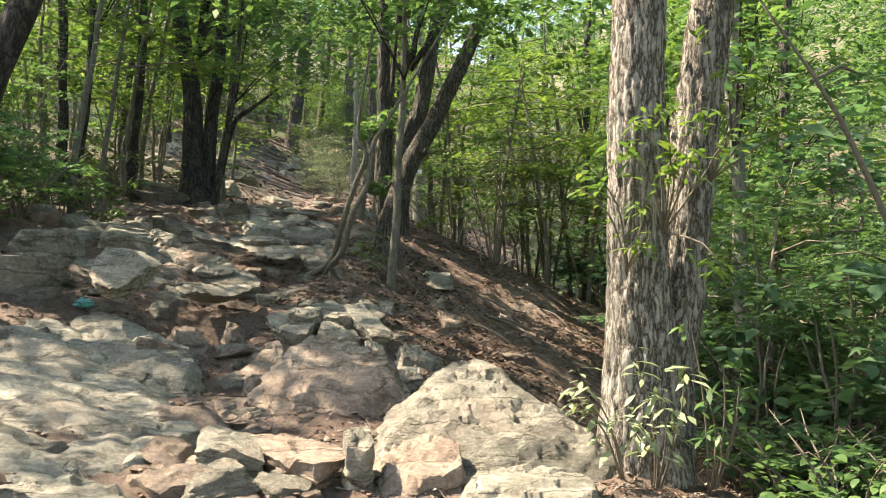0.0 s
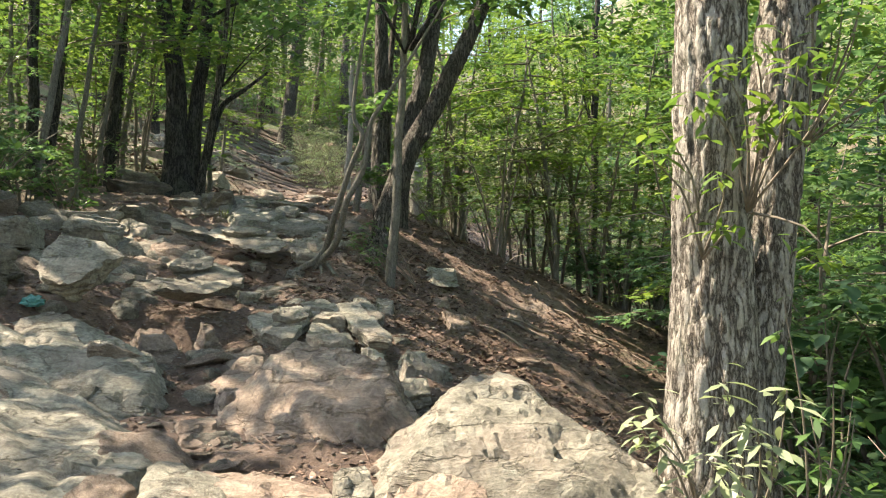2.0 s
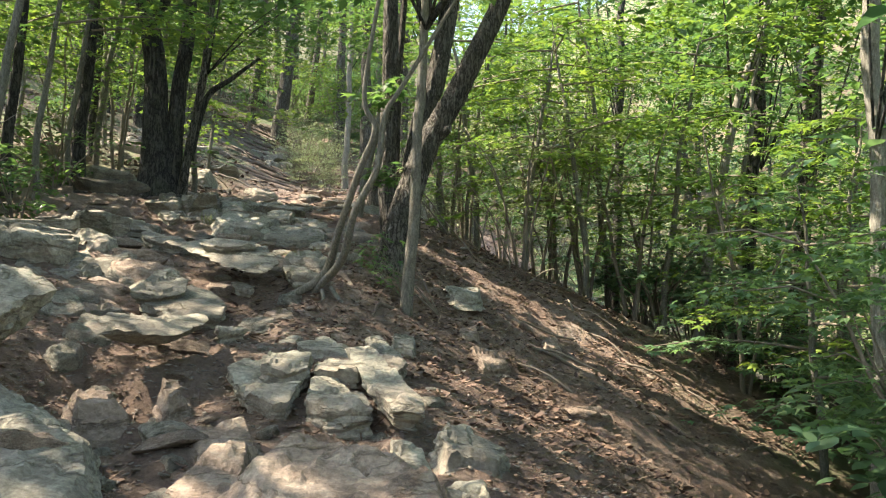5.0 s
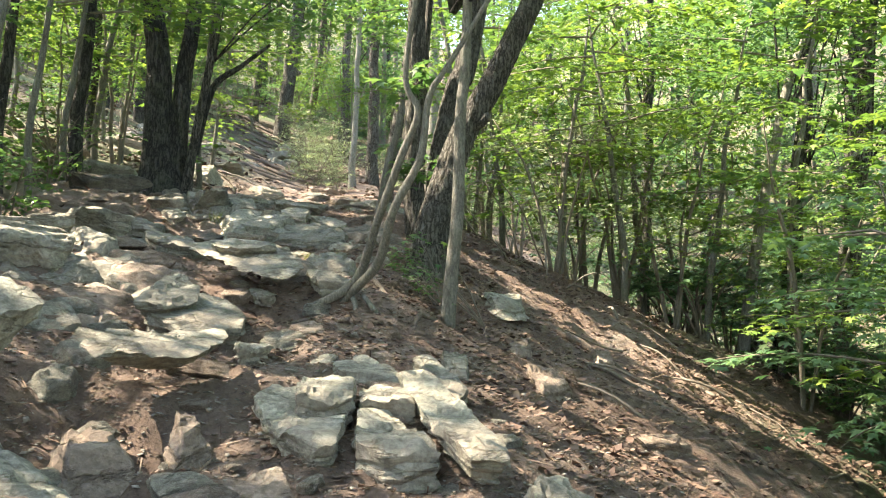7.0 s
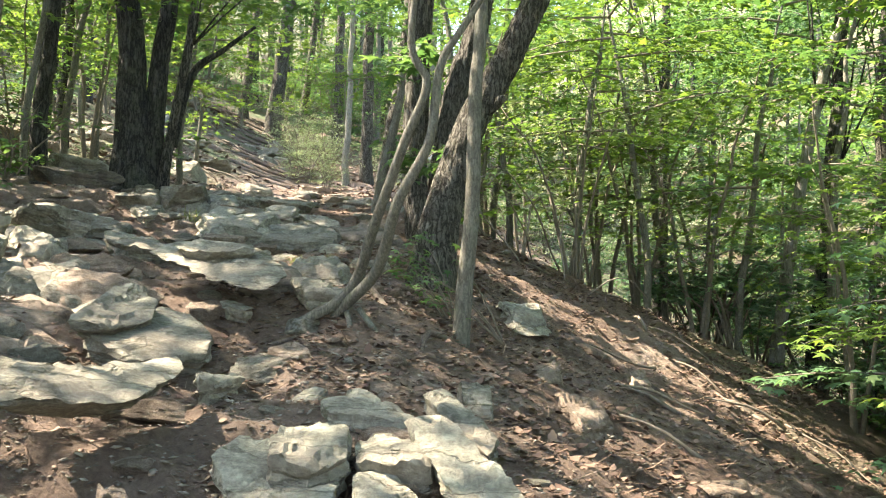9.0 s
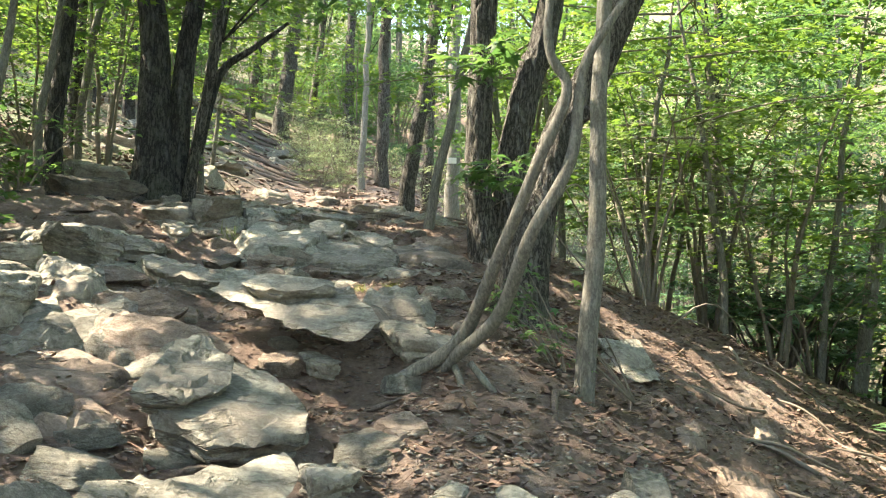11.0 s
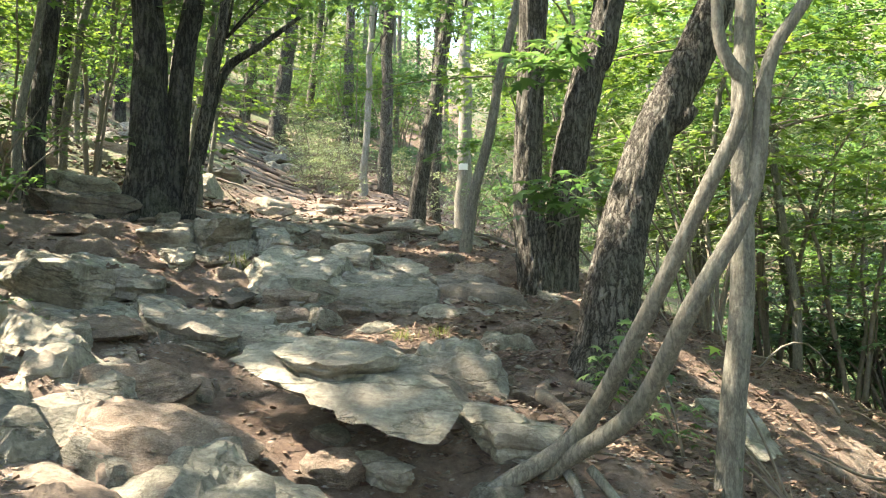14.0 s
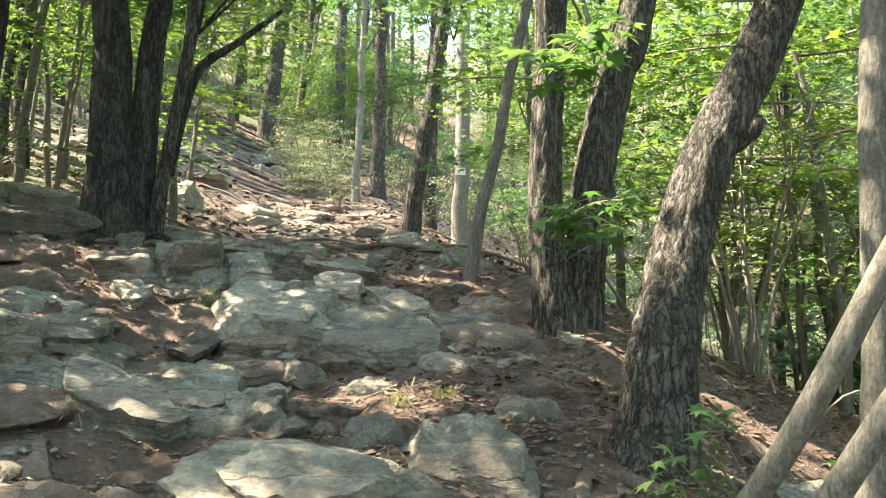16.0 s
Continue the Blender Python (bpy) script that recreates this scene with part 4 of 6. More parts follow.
def forest_tree(seed, H, r, lean, mat, leaf, label, crown_low=.45, spread=2.4, sprays=8, count=30, size=.16, shape=BLADE):
    """A whole tree built at the origin, for copying."""
    rng = np.random.default_rng(seed)
    t = thing("tree", 0, 0, 0, label, "tree", "forest trees")
    ax, ay = lean
    knots = [(0, 0, -.25, r * 1.35), (ax * .03 * H, ay * .03 * H, .04 * H, r * 1.05), (ax * .25 * H, ay * .22 * H, .3 * H, r * .9),
             (ax * .6 * H + .12, ay * .55 * H, .62 * H, r * .66), (ax * H, ay * H, H, r * .2)]
    stem("trunk", knots, mat, t, 12, .3, rough=.10, scale=5, flare=.3, wobble=.05)
    pts, _ = curve_points(knots, .5)
    ends = limbs_on(t, rng, pts, spread, 5, mat, r * .42, crown_low)
    C = np.repeat(np.array(ends), sprays, 0)
    C = C + rng.normal(0, 1, C.shape) * (.75, .75, .5)
    P = spray_places(rng, C, rng.uniform(.35, .75, len(C)), .16, count)
    leaf_mass("crown", rng, P, rng.uniform(.7, 1.3, len(P)) * size, leaf, shape, t)
    return t


def understory(seed, h, spread, n_stems, sprays, count, size, leaf, shape, label, bark=None, low=.25, name="shrub"):
    """A small many-stemmed tree with layered fans of leaves, built at the origin."""
    rng = np.random.default_rng(seed)
    t = thing(name, 0, 0, 0, label, "shrub" if name == "shrub" else "sapling", "undergrowth")
    C, tv, tf = [], [], []
    for i in range(n_stems):
        a = rng.uniform(0, 6.28)
        L = spread * rng.uniform(.3, .9)
        dx, dy = math.cos(a) * L, math.sin(a) * L
        hh = h * rng.uniform(.7, 1.0)
        r = .012 + .006 * hh * rng.uniform(.6, 1.2)
        knots = [(dx * .04, dy * .04, -.1, r), (dx * .25, dy * .2, hh * .35, r * .8), (dx * .5, dy * .6, hh * .7, r * .55), (dx, dy, hh, r * .15)]
        stem("stem", knots, bark or TWIG, t, 6, .2, wobble=.06)
        pts, _ = curve_points(knots, .12)
        pts = [p for p in pts if p[2] > low * hh]
        for j in range(max(1, sprays // n_stems)):
            p = pts[rng.integers(len(pts))]
            b = rng.uniform(0, 6.28)
            q = p + np.array((math.cos(b), math.sin(b), .12)) * rng.uniform(.2, .75) * spread * .55
            C.append(q)
            if j % 3 == 0:
                v, f = tube([p, (p + q) / 2 + (0, 0, .06), q], [r * .4, r * .28, .003], 4)
                n = len(tv)
                tv += v
                tf += [tuple(i + n for i in g) for g in f]
    tagged(mesh_object("branchwork", tv, tf, bark or TWIG, t), kind="stuff")
    P = spray_places(rng, C, rng.uniform(.22, .5, len(C)) * spread * .6, .06, count)
    leaf_mass("foliage", rng, P, rng.uniform(.65, 1.3, len(P)) * size, leaf, shape, t)
    return t


def bough_tree(seed, h, reach, n, leaf, size, label, lean=(0, 0), low=.35, width=.42):
    """A maple sapling whose long, flat boughs lie in layers, built at the origin."""
    rng = np.random.default_rng(seed)
    t = thing("maple_tree", 0, 0, 0, label, "tree", "layered maples")
    lx, ly = lean
    stem("trunk", [(0, 0, -.2, .05), (lx * .2, ly * .2, h * .3, .042), (lx * .55, ly * .5, h * .65, .03), (lx, ly, h, .008)], SMOOTH, t, 8, .2, wobble=.07)
    for i in range(n):
        P, head = [], []
        f = low + (1 - low) * (i + rng.uniform(0, .7)) / n
        a = i * 2.4 + rng.normal(0, .3)
        L = reach * rng.uniform(.65, 1.1) * (1.15 - .55 * f)
        o = np.array((lx * f, ly * f, h * f))
        d, q = np.array((math.cos(a), math.sin(a), 0)), np.array((-math.sin(a), math.cos(a), 0))
        rise = rng.uniform(.02, .22)
        at = lambda u: o + d * L * u + np.array((0, 0, 1)) * (rise * L * u - .20 * L * u * u)
        b = stem("bough", [(*at(0), .018), (*at(.4), .012), (*at(.75), .007), (*at(1), .003)], TWIG, t, 5, .25)
        for k in range(int(54 * L)):
            u = rng.uniform(.15, 1.05)
            w = rng.normal(0, width * (1.05 - .6 * abs(u - .5)))
            P.append(at(u) + q * w + np.array((0, 0, rng.normal(0, .03) - .12 * abs(w))))
            head.append(math.atan2(d[1], d[0]) - math.pi / 2 + .9 * math.copysign(1, w) * min(1, abs(w) * 3))
        tagged(leaf_mass("leaf_spray", rng, P, rng.uniform(.65, 1.25, len(P)) * size, leaf, PALM, b, heading=head, droop=.12), kind="stuff")
    return t


def put(ob, x, y, turn=0, scale=1.0, sink=0.0, tall=1.0):
    return copy_thing(ob, Matrix.LocRotScale((x, y, ground_z(x, y) - sink), Euler((0, 0, turn)), (scale, scale, scale * tall)))


def near_tree(name, x, y, label, category="tree"):
    return thing(name, x, y, slope_z(x, y), label, category)


def local(knots, t):
    """World knots (x, y, z, radius) in the tree's own space."""
    o = t.matrix_basis.translation
    return [(x - o.x, y - o.y, z - o.z, r) for x, y, z, r in knots]


def high_crown(t, seed, cx, cy, low, high, R, n, leaf=None, count=60, size=.17):
    """The crown over a near tree: limbs' ends scattered in a broad, uneven dome (own space)."""
    rng = np.random.default_rng(seed)
    a, q = rng.uniform(0, 6.28, n), np.sqrt(rng.uniform(0, 1, n)) * R
    z = low + (high - low) * rng.uniform(0, 1, n) * (1 - .5 * (q / R) ** 2)
    C = np.stack((cx + q * np.cos(a), cy + q * np.sin(a), z), -1)
    o = tuple(t.matrix_basis.translation)
    crown_on(t, rng, o, C, rng.uniform(.5, 1.0, n), count, size, leaf or LEAF)
    for i in range(0, n, 9):
        stem("limb", [(cx * .6, cy * .6, low * .8, .05 if R > 2.5 else .016), (*(C[i] * .5 + np.array((cx * .3, cy * .3, low * .45))), .03 if R > 2.5 else .011), (*C[i], .005)], OAK_DARK, t, 5, .5)


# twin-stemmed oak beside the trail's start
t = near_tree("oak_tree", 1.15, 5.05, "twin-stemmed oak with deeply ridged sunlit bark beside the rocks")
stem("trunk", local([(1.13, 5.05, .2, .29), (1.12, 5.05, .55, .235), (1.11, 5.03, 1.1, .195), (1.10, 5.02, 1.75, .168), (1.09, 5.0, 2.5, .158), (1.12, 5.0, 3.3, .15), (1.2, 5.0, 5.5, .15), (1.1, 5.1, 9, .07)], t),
     OAK_SUNLIT, t, 96, .03, rough=.2, scale=7, flare=.35)
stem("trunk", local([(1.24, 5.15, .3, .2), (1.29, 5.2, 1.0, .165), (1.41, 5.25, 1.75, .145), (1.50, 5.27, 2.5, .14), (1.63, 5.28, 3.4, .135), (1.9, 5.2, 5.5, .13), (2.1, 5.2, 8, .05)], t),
     OAK_SUNLIT, t, 84, .03, rough=.2, scale=7)
high_crown(t, 11, .8, 1.0, 5.5, 9, 3.2, 45)

# big dark tree at the head of the rocks
t = near_tree("oak_tree", -4.74, 16.95, "thick dark-barked oak splitting into stems above the rocks")
stem("trunk", local([(-4.74, 16.95, 2.8, .44), (-4.74, 16.95, 3.2, .32), (-4.75, 16.95, 3.6, .26), (-4.77, 16.95, 4.1, .215), (-4.79, 16.95, 4.6, .19), (-4.83, 16.95, 5.5, .165), (-5.2, 16.9, 8, .12), (-5.3, 16.8, 12, .05)], t),
     OAK_DARK, t, 64, .06, rough=.11, scale=6, flare=.35)
stem("trunk", local([(-4.58, 17.0, 3.1, .2), (-4.54, 17.02, 3.7, .165), (-4.5, 17.05, 4.4, .135), (-4.45, 17.1, 5.2, .12), (-4.33, 17.1, 6.2, .11), (-4.2, 17.2, 10, .05)], t),
     OAK_DARK, t, 48, .06, rough=.1, scale=6)
high_crown(t, 12, 0, 0, 3.6, 9, 3.6, 42)
t = near_tree("leaning_tree", -4.34, 16.95, "slim pale-streaked tree leaning from the foot of the oak")
stem("trunk", local([(-4.36, 16.95, 3.0, 0.081), (-4.33, 16.95, 3.5, 0.070), (-4.24, 16.95, 4.1, 0.063), (-4.1, 16.95, 4.9, 0.059), (-4.0, 16.95, 5.6, 0.056), (-3.8, 17, 8, 0.022)], t),
     OAK, t, 20, .1, rough=.2, scale=7, flare=.4)
stem("branch", local([(-4.30, 17.2, 3.9, 0.063), (-4.19, 17.25, 4.54, 0.063), (-4.03, 17.3, 5.0, 0.052), (-3.67, 17.3, 5.26, 0.037), (-3.23, 17.3, 5.6, 0.022)], t), OAK_DARK, t, 14, .1, rough=.08)
high_crown(t, 13, .6, 0, 2.6, 6, 1.8, 22, LEAF)

# double oak on the right-hand edge
t = near_tree("oak_tree", -.9, 14.55, "double-trunked oak with rough bark at the trail's edge")
stem("trunk", local([(-0.9, 14.5, 2.13, 0.221), (-0.9, 14.5, 2.53, 0.17), (-0.98, 14.5, 3.05, 0.13), (-1.0, 14.5, 3.64, 0.117), (-0.98, 14.5, 4.24, 0.112), (-0.97, 14.5, 4.84, 0.108), (-1.0, 14.4, 8, 0.06)], t),
     OAK, t, 56, .045, rough=.2, scale=7, flare=.2)
stem("trunk", local([(-0.73, 14.6, 2.12, 0.215), (-0.73, 14.6, 2.52, 0.165), (-0.7, 14.6, 3.06, 0.15), (-0.63, 14.6, 3.66, 0.145), (-0.48, 14.6, 4.36, 0.14), (-0.32, 14.6, 4.89, 0.13), (0.2, 14.6, 8, 0.07)], t),
     OAK, t, 56, .045, rough=.2, scale=7, flare=.2)
stem("trunk", local([(-0.93, 14.75, 2.6, 0.06), (-0.9, 14.75, 3.6, 0.055), (-0.88, 14.75, 4.4, 0.05), (-0.85, 14.7, 5, 0.045), (-0.7, 14.7, 7, 0.02)], t), OAK, t, 20, .1, rough=.1)
high_crown(t, 14, .6, 0, 3.4, 8, 3.0, 28)

# oak leaning out over the drop
t = near_tree("oak_tree", -.97, 12.38, "leaning oak with ridged bark over the slope's edge")
stem("trunk", local([(-.93, 12.35, 1.6, .27), (-.83, 12.4, 2.05, .185), (-.755, 12.5, 2.52, .158), (-.635, 12.65, 2.98, .145), (-.45, 12.75, 3.5, .134), (-.2, 12.83, 3.95, .128), (-.03, 12.9, 4.31, .122), (.5, 13.1, 5.5, .1), (1.2, 13.4, 7.5, .05)], t),
     OAK, t, 60, .035, rough=.2, scale=8, flare=.45)
stem("burl", local([(-.36, 12.72, 3.52, .05), (-.27, 12.68, 3.6, .055), (-.21, 12.66, 3.66, .03)], t), OAK, t, 12, .03, rough=.2, scale=12)
high_crown(t, 15, 1.4, .2, 4.6, 8, 2.4, 14)

# two bowed pale stems from one foot
t = near_tree("bowed_tree", -1.55, 10.6, "small smooth-barked tree with two bowed stems")
stem("trunk", local([(-1.6900000000000002, 10.58, 1.75, 0.029), (-1.59, 10.62, 1.8, 0.034), (-1.33, 10.6, 1.98, 0.036), (-1.17, 10.32, 2.38, 0.031), (-1.0, 10.15, 2.83, 0.028), (-0.88, 10.1, 3.15, 0.025), (-0.97, 10.1, 3.46, 0.020), (-0.8, 10.1, 4.6, 0.015)], t),
     SMOOTH, t, 24, .04, rough=.03, scale=10)
stem("trunk", local([(-1.4700000000000002, 10.68, 1.7599999999999998, 0.029), (-1.37, 10.62, 1.88, 0.034), (-1.16, 10.4, 2.1, 0.034), (-1.04, 10.15, 2.47, 0.031), (-0.86, 10.1, 2.83, 0.028), (-0.8, 10.1, 3.26, 0.024), (-0.62, 10.1, 3.57, 0.019), (0.1, 10.2, 4.8, 0.01)], t),
     SMOOTH, t, 24, .04, rough=.03, scale=10)
stem("root", local([(-1.36, 10.62, 1.84, 0.019), (-1.33, 10.52, 1.76, 0.017), (-1.36, 10.42, 1.62, 0.014), (-1.4, 10.3, 1.5, 0.007)], t), SMOOTH, t, 10, .04)
stem("root", local([(-1.28, 10.6, 1.86, 0.019), (-1.18, 10.52, 1.74, 0.019), (-1.05, 10.45, 1.6, 0.014), (-.9, 10.35, 1.45, 0.007)], t), SMOOTH, t, 10, .04)

# straight grey young tree in front of them
t = near_tree("young_tree", -.66, 10.95, "straight slender grey-barked young tree at the trail's edge")
stem("trunk", local([(-0.64, 10.95, 1.15, 0.075), (-0.64, 10.95, 1.55, 0.058), (-0.61, 10.95, 2.05, 0.053), (-0.57, 10.95, 2.52, 0.05), (-0.55, 11.0, 3.34, 0.045), (-0.51, 11.05, 3.91, 0.042), (-0.45, 11.1, 6.5, 0.015)], t),
     SMOOTH, t, 28, .05, rough=.07, scale=9, flare=.3)
high_crown(t, 16, .3, 0, 3.2, 5.5, 1.6, 26, LEAF)

# ---- trees up the trail, each with its own lean ----
def slim(name, x, y, H, r, dx, dy, mat, label, seed, crown=True, leaf=None):
    t = near_tree(name, x, y, label)
    stem("trunk", [(0, 0, -.3, r * 1.5), (0, 0, .1, r * 1.15), (dx * .3, dy * .3, H * .3, r * .95), (dx * .55, dy * .6, H * .6, r * .75), (dx, dy, H, r * .25)], mat, t, 16, .2, rough=.08, scale=6, flare=.3, wobble=.06)
    if crown:
        high_crown(t, seed, dx * .8, dy * .8, H * .42, H * 1.05, 2.2, 40, leaf, 48, .17)
    return t


slim("tree", -1.85, 24.8, 11, .14, 1.6, 0, OAK, "slender grey-brown tree leaning over the trail", 21)
slim("tree", -1.45, 15.5, 6, .045, 1.3, 0, SMOOTH, "thin leaning pale sapling beside the trail", 22, False)
t = slim("tree", -.76, 27.5, 13, .15, .1, 0, PALE, "straight pale-barked tree carrying a small white marker", 23)
mesh_object("marker", [(-.10, -.19, 1.55), (.10, -.19, 1.55), (.10, -.19, 1.69), (-.10, -.19, 1.69), (-.10, -.14, 1.55), (.10, -.14, 1.55), (.10, -.14, 1.69), (-.10, -.14, 1.69)],
            [(0, 1, 2, 3), (7, 6, 5, 4), (0, 4, 5, 1), (1, 5, 6, 2), (2, 6, 7, 3), (3, 7, 4, 0)], WHITE, t, "small white trail marker plate", False)
slim("tree", -1.35, 30, 13, .13, .2, .2, OAK, "straight slender tree behind the trail's bend", 24)
slim("tree", -3.25, 31.8, 12, .09, .4, 0, PALE, "thin straight pale tree beside the trail", 25)
slim("tree", -2.7, 33.0, 14, .17, .1, 0, OAK, "straight grey tree uphill of the trail", 26)
slim("tree", -4.4, 41, 15, .18, .2, 0, OAK, "straight forest tree up the hill", 27)
slim("tree", -7.3, 42.6, 15, .28, 1.8, 0, OAK, "thick forest tree leaning uphill of the trail", 28)
slim("tree", -8.9, 44.4, 14, .18, 1.5, 0, OAK, "forest tree at the trail's upper end", 29)
slim("tree", -6.5, 45.6, 14, .16, 1.6, 0, OAK, "forest tree at the trail's upper end", 30)
slim("tree", -6.26, 14.6, 10, .08, -.2, 0, OAK_DARK, "dark twin tree among the rocks of the bank", 31)
slim("tree", -6.08, 14.75, 9, .065, .5, .2, OAK_DARK, "dark twin tree among the rocks of the bank", 32)
slim("tree", -5.87, 16.6, 9, .09, .6, 0, OAK_DARK, "slim dark tree behind the mossy rocks", 33)
slim("tree", -7.1, 20.4, 10, .08, .3, 0, OAK_DARK, "dark tree on the wooded bank", 34)
slim("tree", -7.9, 21.6, 9, .07, 1.0, 0, OAK_DARK, "dark tree on the wooded bank", 35)
slim("tree", -10.8, 29, 12, .24, .4, 0, OAK_DARK, "thick dark tree on the upper bank", 36)
slim("tree", -11.2, 32.2, 12, .15, .3, 0, OAK_DARK, "dark tree on the upper bank", 37)
slim("tree", -9.9, 31.6, 12, .14, .8, 0, OAK_DARK, "dark tree on the upper bank", 38)
slim("tree", -12.0, 35.5, 12, .14, 1.6, 0, OAK_DARK, "dark leaning tree on the upper bank", 39)
# leaning trunk over the bank at the walk's start
slim("leaning_tree", -4.3, 7.0, 7.5, .13, 2.9, .3, OAK_DARK, "dark trunk leaning over the bank", 40)
# leafy young trees that reach over the trail
for x, y, H, dx, dy, seed, leaf in ((-5.6, 13.2, 6.5, 1.2, .3, 61, LEAF), (-6.4, 18.6, 7, 1.5, 0, 62, LEAF_SUN), (-.2, 19.2, 7.5, -1.0, .2, 63, LEAF), (-8.4, 24.5, 8, .8, 0, 64, LEAF_SUN), (-6.9, 25, 8, .9, .5, 65, LEAF), (.6, 24, 8, -.6, 0, 66, LEAF_SUN), (-4.9, 19.6, 6.5, .6, 0, 67, LEAF)):
    t = near_tree("young_tree", x, y, "slender young tree with light leaf reaching over the trail")
    stem("trunk", [(0, 0, -.2, .06), (dx * .2, dy * .2, H * .3, .05), (dx * .5, dy * .5, H * .6, .035), (dx, dy, H, .01)], SMOOTH, t, 10, .2, wobble=.08)
    rr = np.random.default_rng(seed)
    C = np.stack((dx * .7 + rr.normal(0, 1.1, 44), dy * .7 + rr.normal(0, 1.0, 44), H * rr.uniform(.36, .95, 44)), -1)
    crown_on(t, rr, tuple(t.matrix_basis.translation), C, rr.uniform(.3, .7, 44), 46, .11, leaf, PALM, .07)
# tall trees added out of view, on the bank and behind, to shade the trail
for x, y, H, R, n, seed in ((-7.4, 3.2, 12, 3.6, 74, 71), (-8.2, 9.0, 13, 3.8, 96, 72), (-9.6, 11.2, 13, 3.8, 100, 73), (-8.6, 14.2, 13, 3.4, 66, 74), (-9.0, 17.6, 13, 3.4, 60, 75), (-12.4, 6, 14, 3.6, 44, 77), (-4.2, -3.5, 12, 4.0, 80, 78), (3.6, -3.0, 13, 4.2, 90, 79), (.2, -8, 13, 4.4, 80, 80), (6.2, 1.6, 13, 4.0, 90, 81), (-7.5, -6, 13, 4.2, 60, 82), (7.0, -6.5, 13, 4.2, 70, 83)):
    t = near_tree("tall_tree", x, y, "tall dark-barked tree added out of view to shade the trail")
    stem("trunk", [(0, 0, -.3, .26), (0, 0, .2, .2), (.1, 0, H * .4, .17), (.3, .1, H * .7, .12), (.4, .1, H, .04)], OAK_DARK, t, 16, .3, rough=.1, flare=.3, wobble=.08)
    high_crown(t, seed, .8, .1, H * .42, H * 1.0, R, n, LEAF_SUN if seed % 2 else LEAF, 46, .17)
# pale crooked tree on the slope below
t = near_tree("pale_tree", 3.62, 16.5, "crooked pale-barked tree on the slope below the trail")
stem("trunk", local([(3.6, 16.5, .4, .11), (3.65, 16.5, 1.0, .095), (3.85, 16.5, 2.5, .08), (4.02, 16.5, 3.45, .075), (4.23, 16.5, 4.48, .07), (4.39, 16.5, 5.12, .065), (4.75, 16.5, 6.2, .05), (5.0, 16.5, 9, .02)], t), PALE, t, 16, .15, rough=.1, scale=7)
stem("branch", local([(4.0, 16.5, 2.9, .04), (4.5, 16.4, 3.2, .035), (5.2, 16.3, 3.9, .03), (6.1, 16.2, 4.6, .015)], t), PALE, t, 8, .2)
high_crown(t, 41, 1.0, 0, 4.2, 9, 2.2, 40, LEAF_SUN)
slim("tree", 4.6, 17.5, 10, .12, .9, 0, OAK_DARK, "forked tree on the wooded slope below the trail", 42)
slim("tree", 5.3, 17.2, 11, .13, 1.2, 0, OAK, "tree on the wooded slope below the trail", 43)
slim("tree", 6.4, 19.5, 11, .13, .6, 0, OAK, "tree on the wooded slope below the trail", 44)
slim("tree", 3.2, 20.5, 10, .09, .3, 0, OAK_DARK, "slim tree on the wooded slope below the trail", 45)
slim("tree", 5.2, 14.0, 11, .10, .5, 0, OAK, "slim tree on the wooded slope below the trail", 46)
slim("tree", 3.6, 10.8, 10, .09, -.1, 0, PALE, "pale slim tree behind the twin oak", 47)

# ---- forest round about, from a few grown models ----
wood = [forest_tree(101, 13, .15, (.06, .02), OAK, LEAF, "forest tree with a broad green crown"),
        forest_tree(102, 15, .19, (-.03, .03), OAK_DARK, LEAF, "dark-barked forest tree with a high crown", .4, 2.8),
        forest_tree(103, 11, .11, (.10, -.02), SMOOTH, LEAF_SUN, "slim forest tree with a light green crown", .35, 2.0),
        forest_tree(104, 14, .15, (.02, 0), OAK, LEAF_DARK, "forest tree with a dark green crown", .3, 2.6)]
wood.append(forest_tree(105, 12, .13, (.03, .03), OAK, LEAF, "young forest tree in leaf almost to the ground", .12, 3.0, 11, 30, .21))
wood.append(forest_tree(106, 13, .12, (-.04, .0), SMOOTH, LEAF_BLUE, "young forest tree with cool green leaf almost to the ground", .12, 2.8, 11, 30, .2))
bush = [understory(201, 4.0, 2.0, 3, 40, 44, .08, LEAF, PALM, "spreading maple sapling in layered leaf", low=.28, name="maple_sapling"),
        understory(202, 3.6, 1.9, 3, 38, 44, .08, LEAF_SUN, PALM, "light green maple sapling catching the sun", low=.28, name="maple_sapling"),
        understory(203, 3.0, 1.7, 3, 34, 40, .08, LEAF_DARK, PALM, "dark green shrub on the slope", low=.35),
        understory(204, 1.2, 1.2, 7, 30, 40, .085, LEAF_BLUE, PALM, "low blue-green shrub on the woodland floor", low=.2),
        understory(205, 5.2, 2.0, 3, 50, 40, .11, LEAF, BLADE, "tall thin sapling in layered leaf", low=.4, name="sapling"),
        understory(206, 1.9, 1.7, 7, 54, 26, .085, LEAF_GREY, BLADE, "dusty pale twiggy shrub beside the trail", low=.1),
        understory(207, 2.8, 2.2, 6, 30, 36, .075, LEAF_GREY, PALM, "bare-stemmed thicket shrub at the slope's edge", low=.45)]

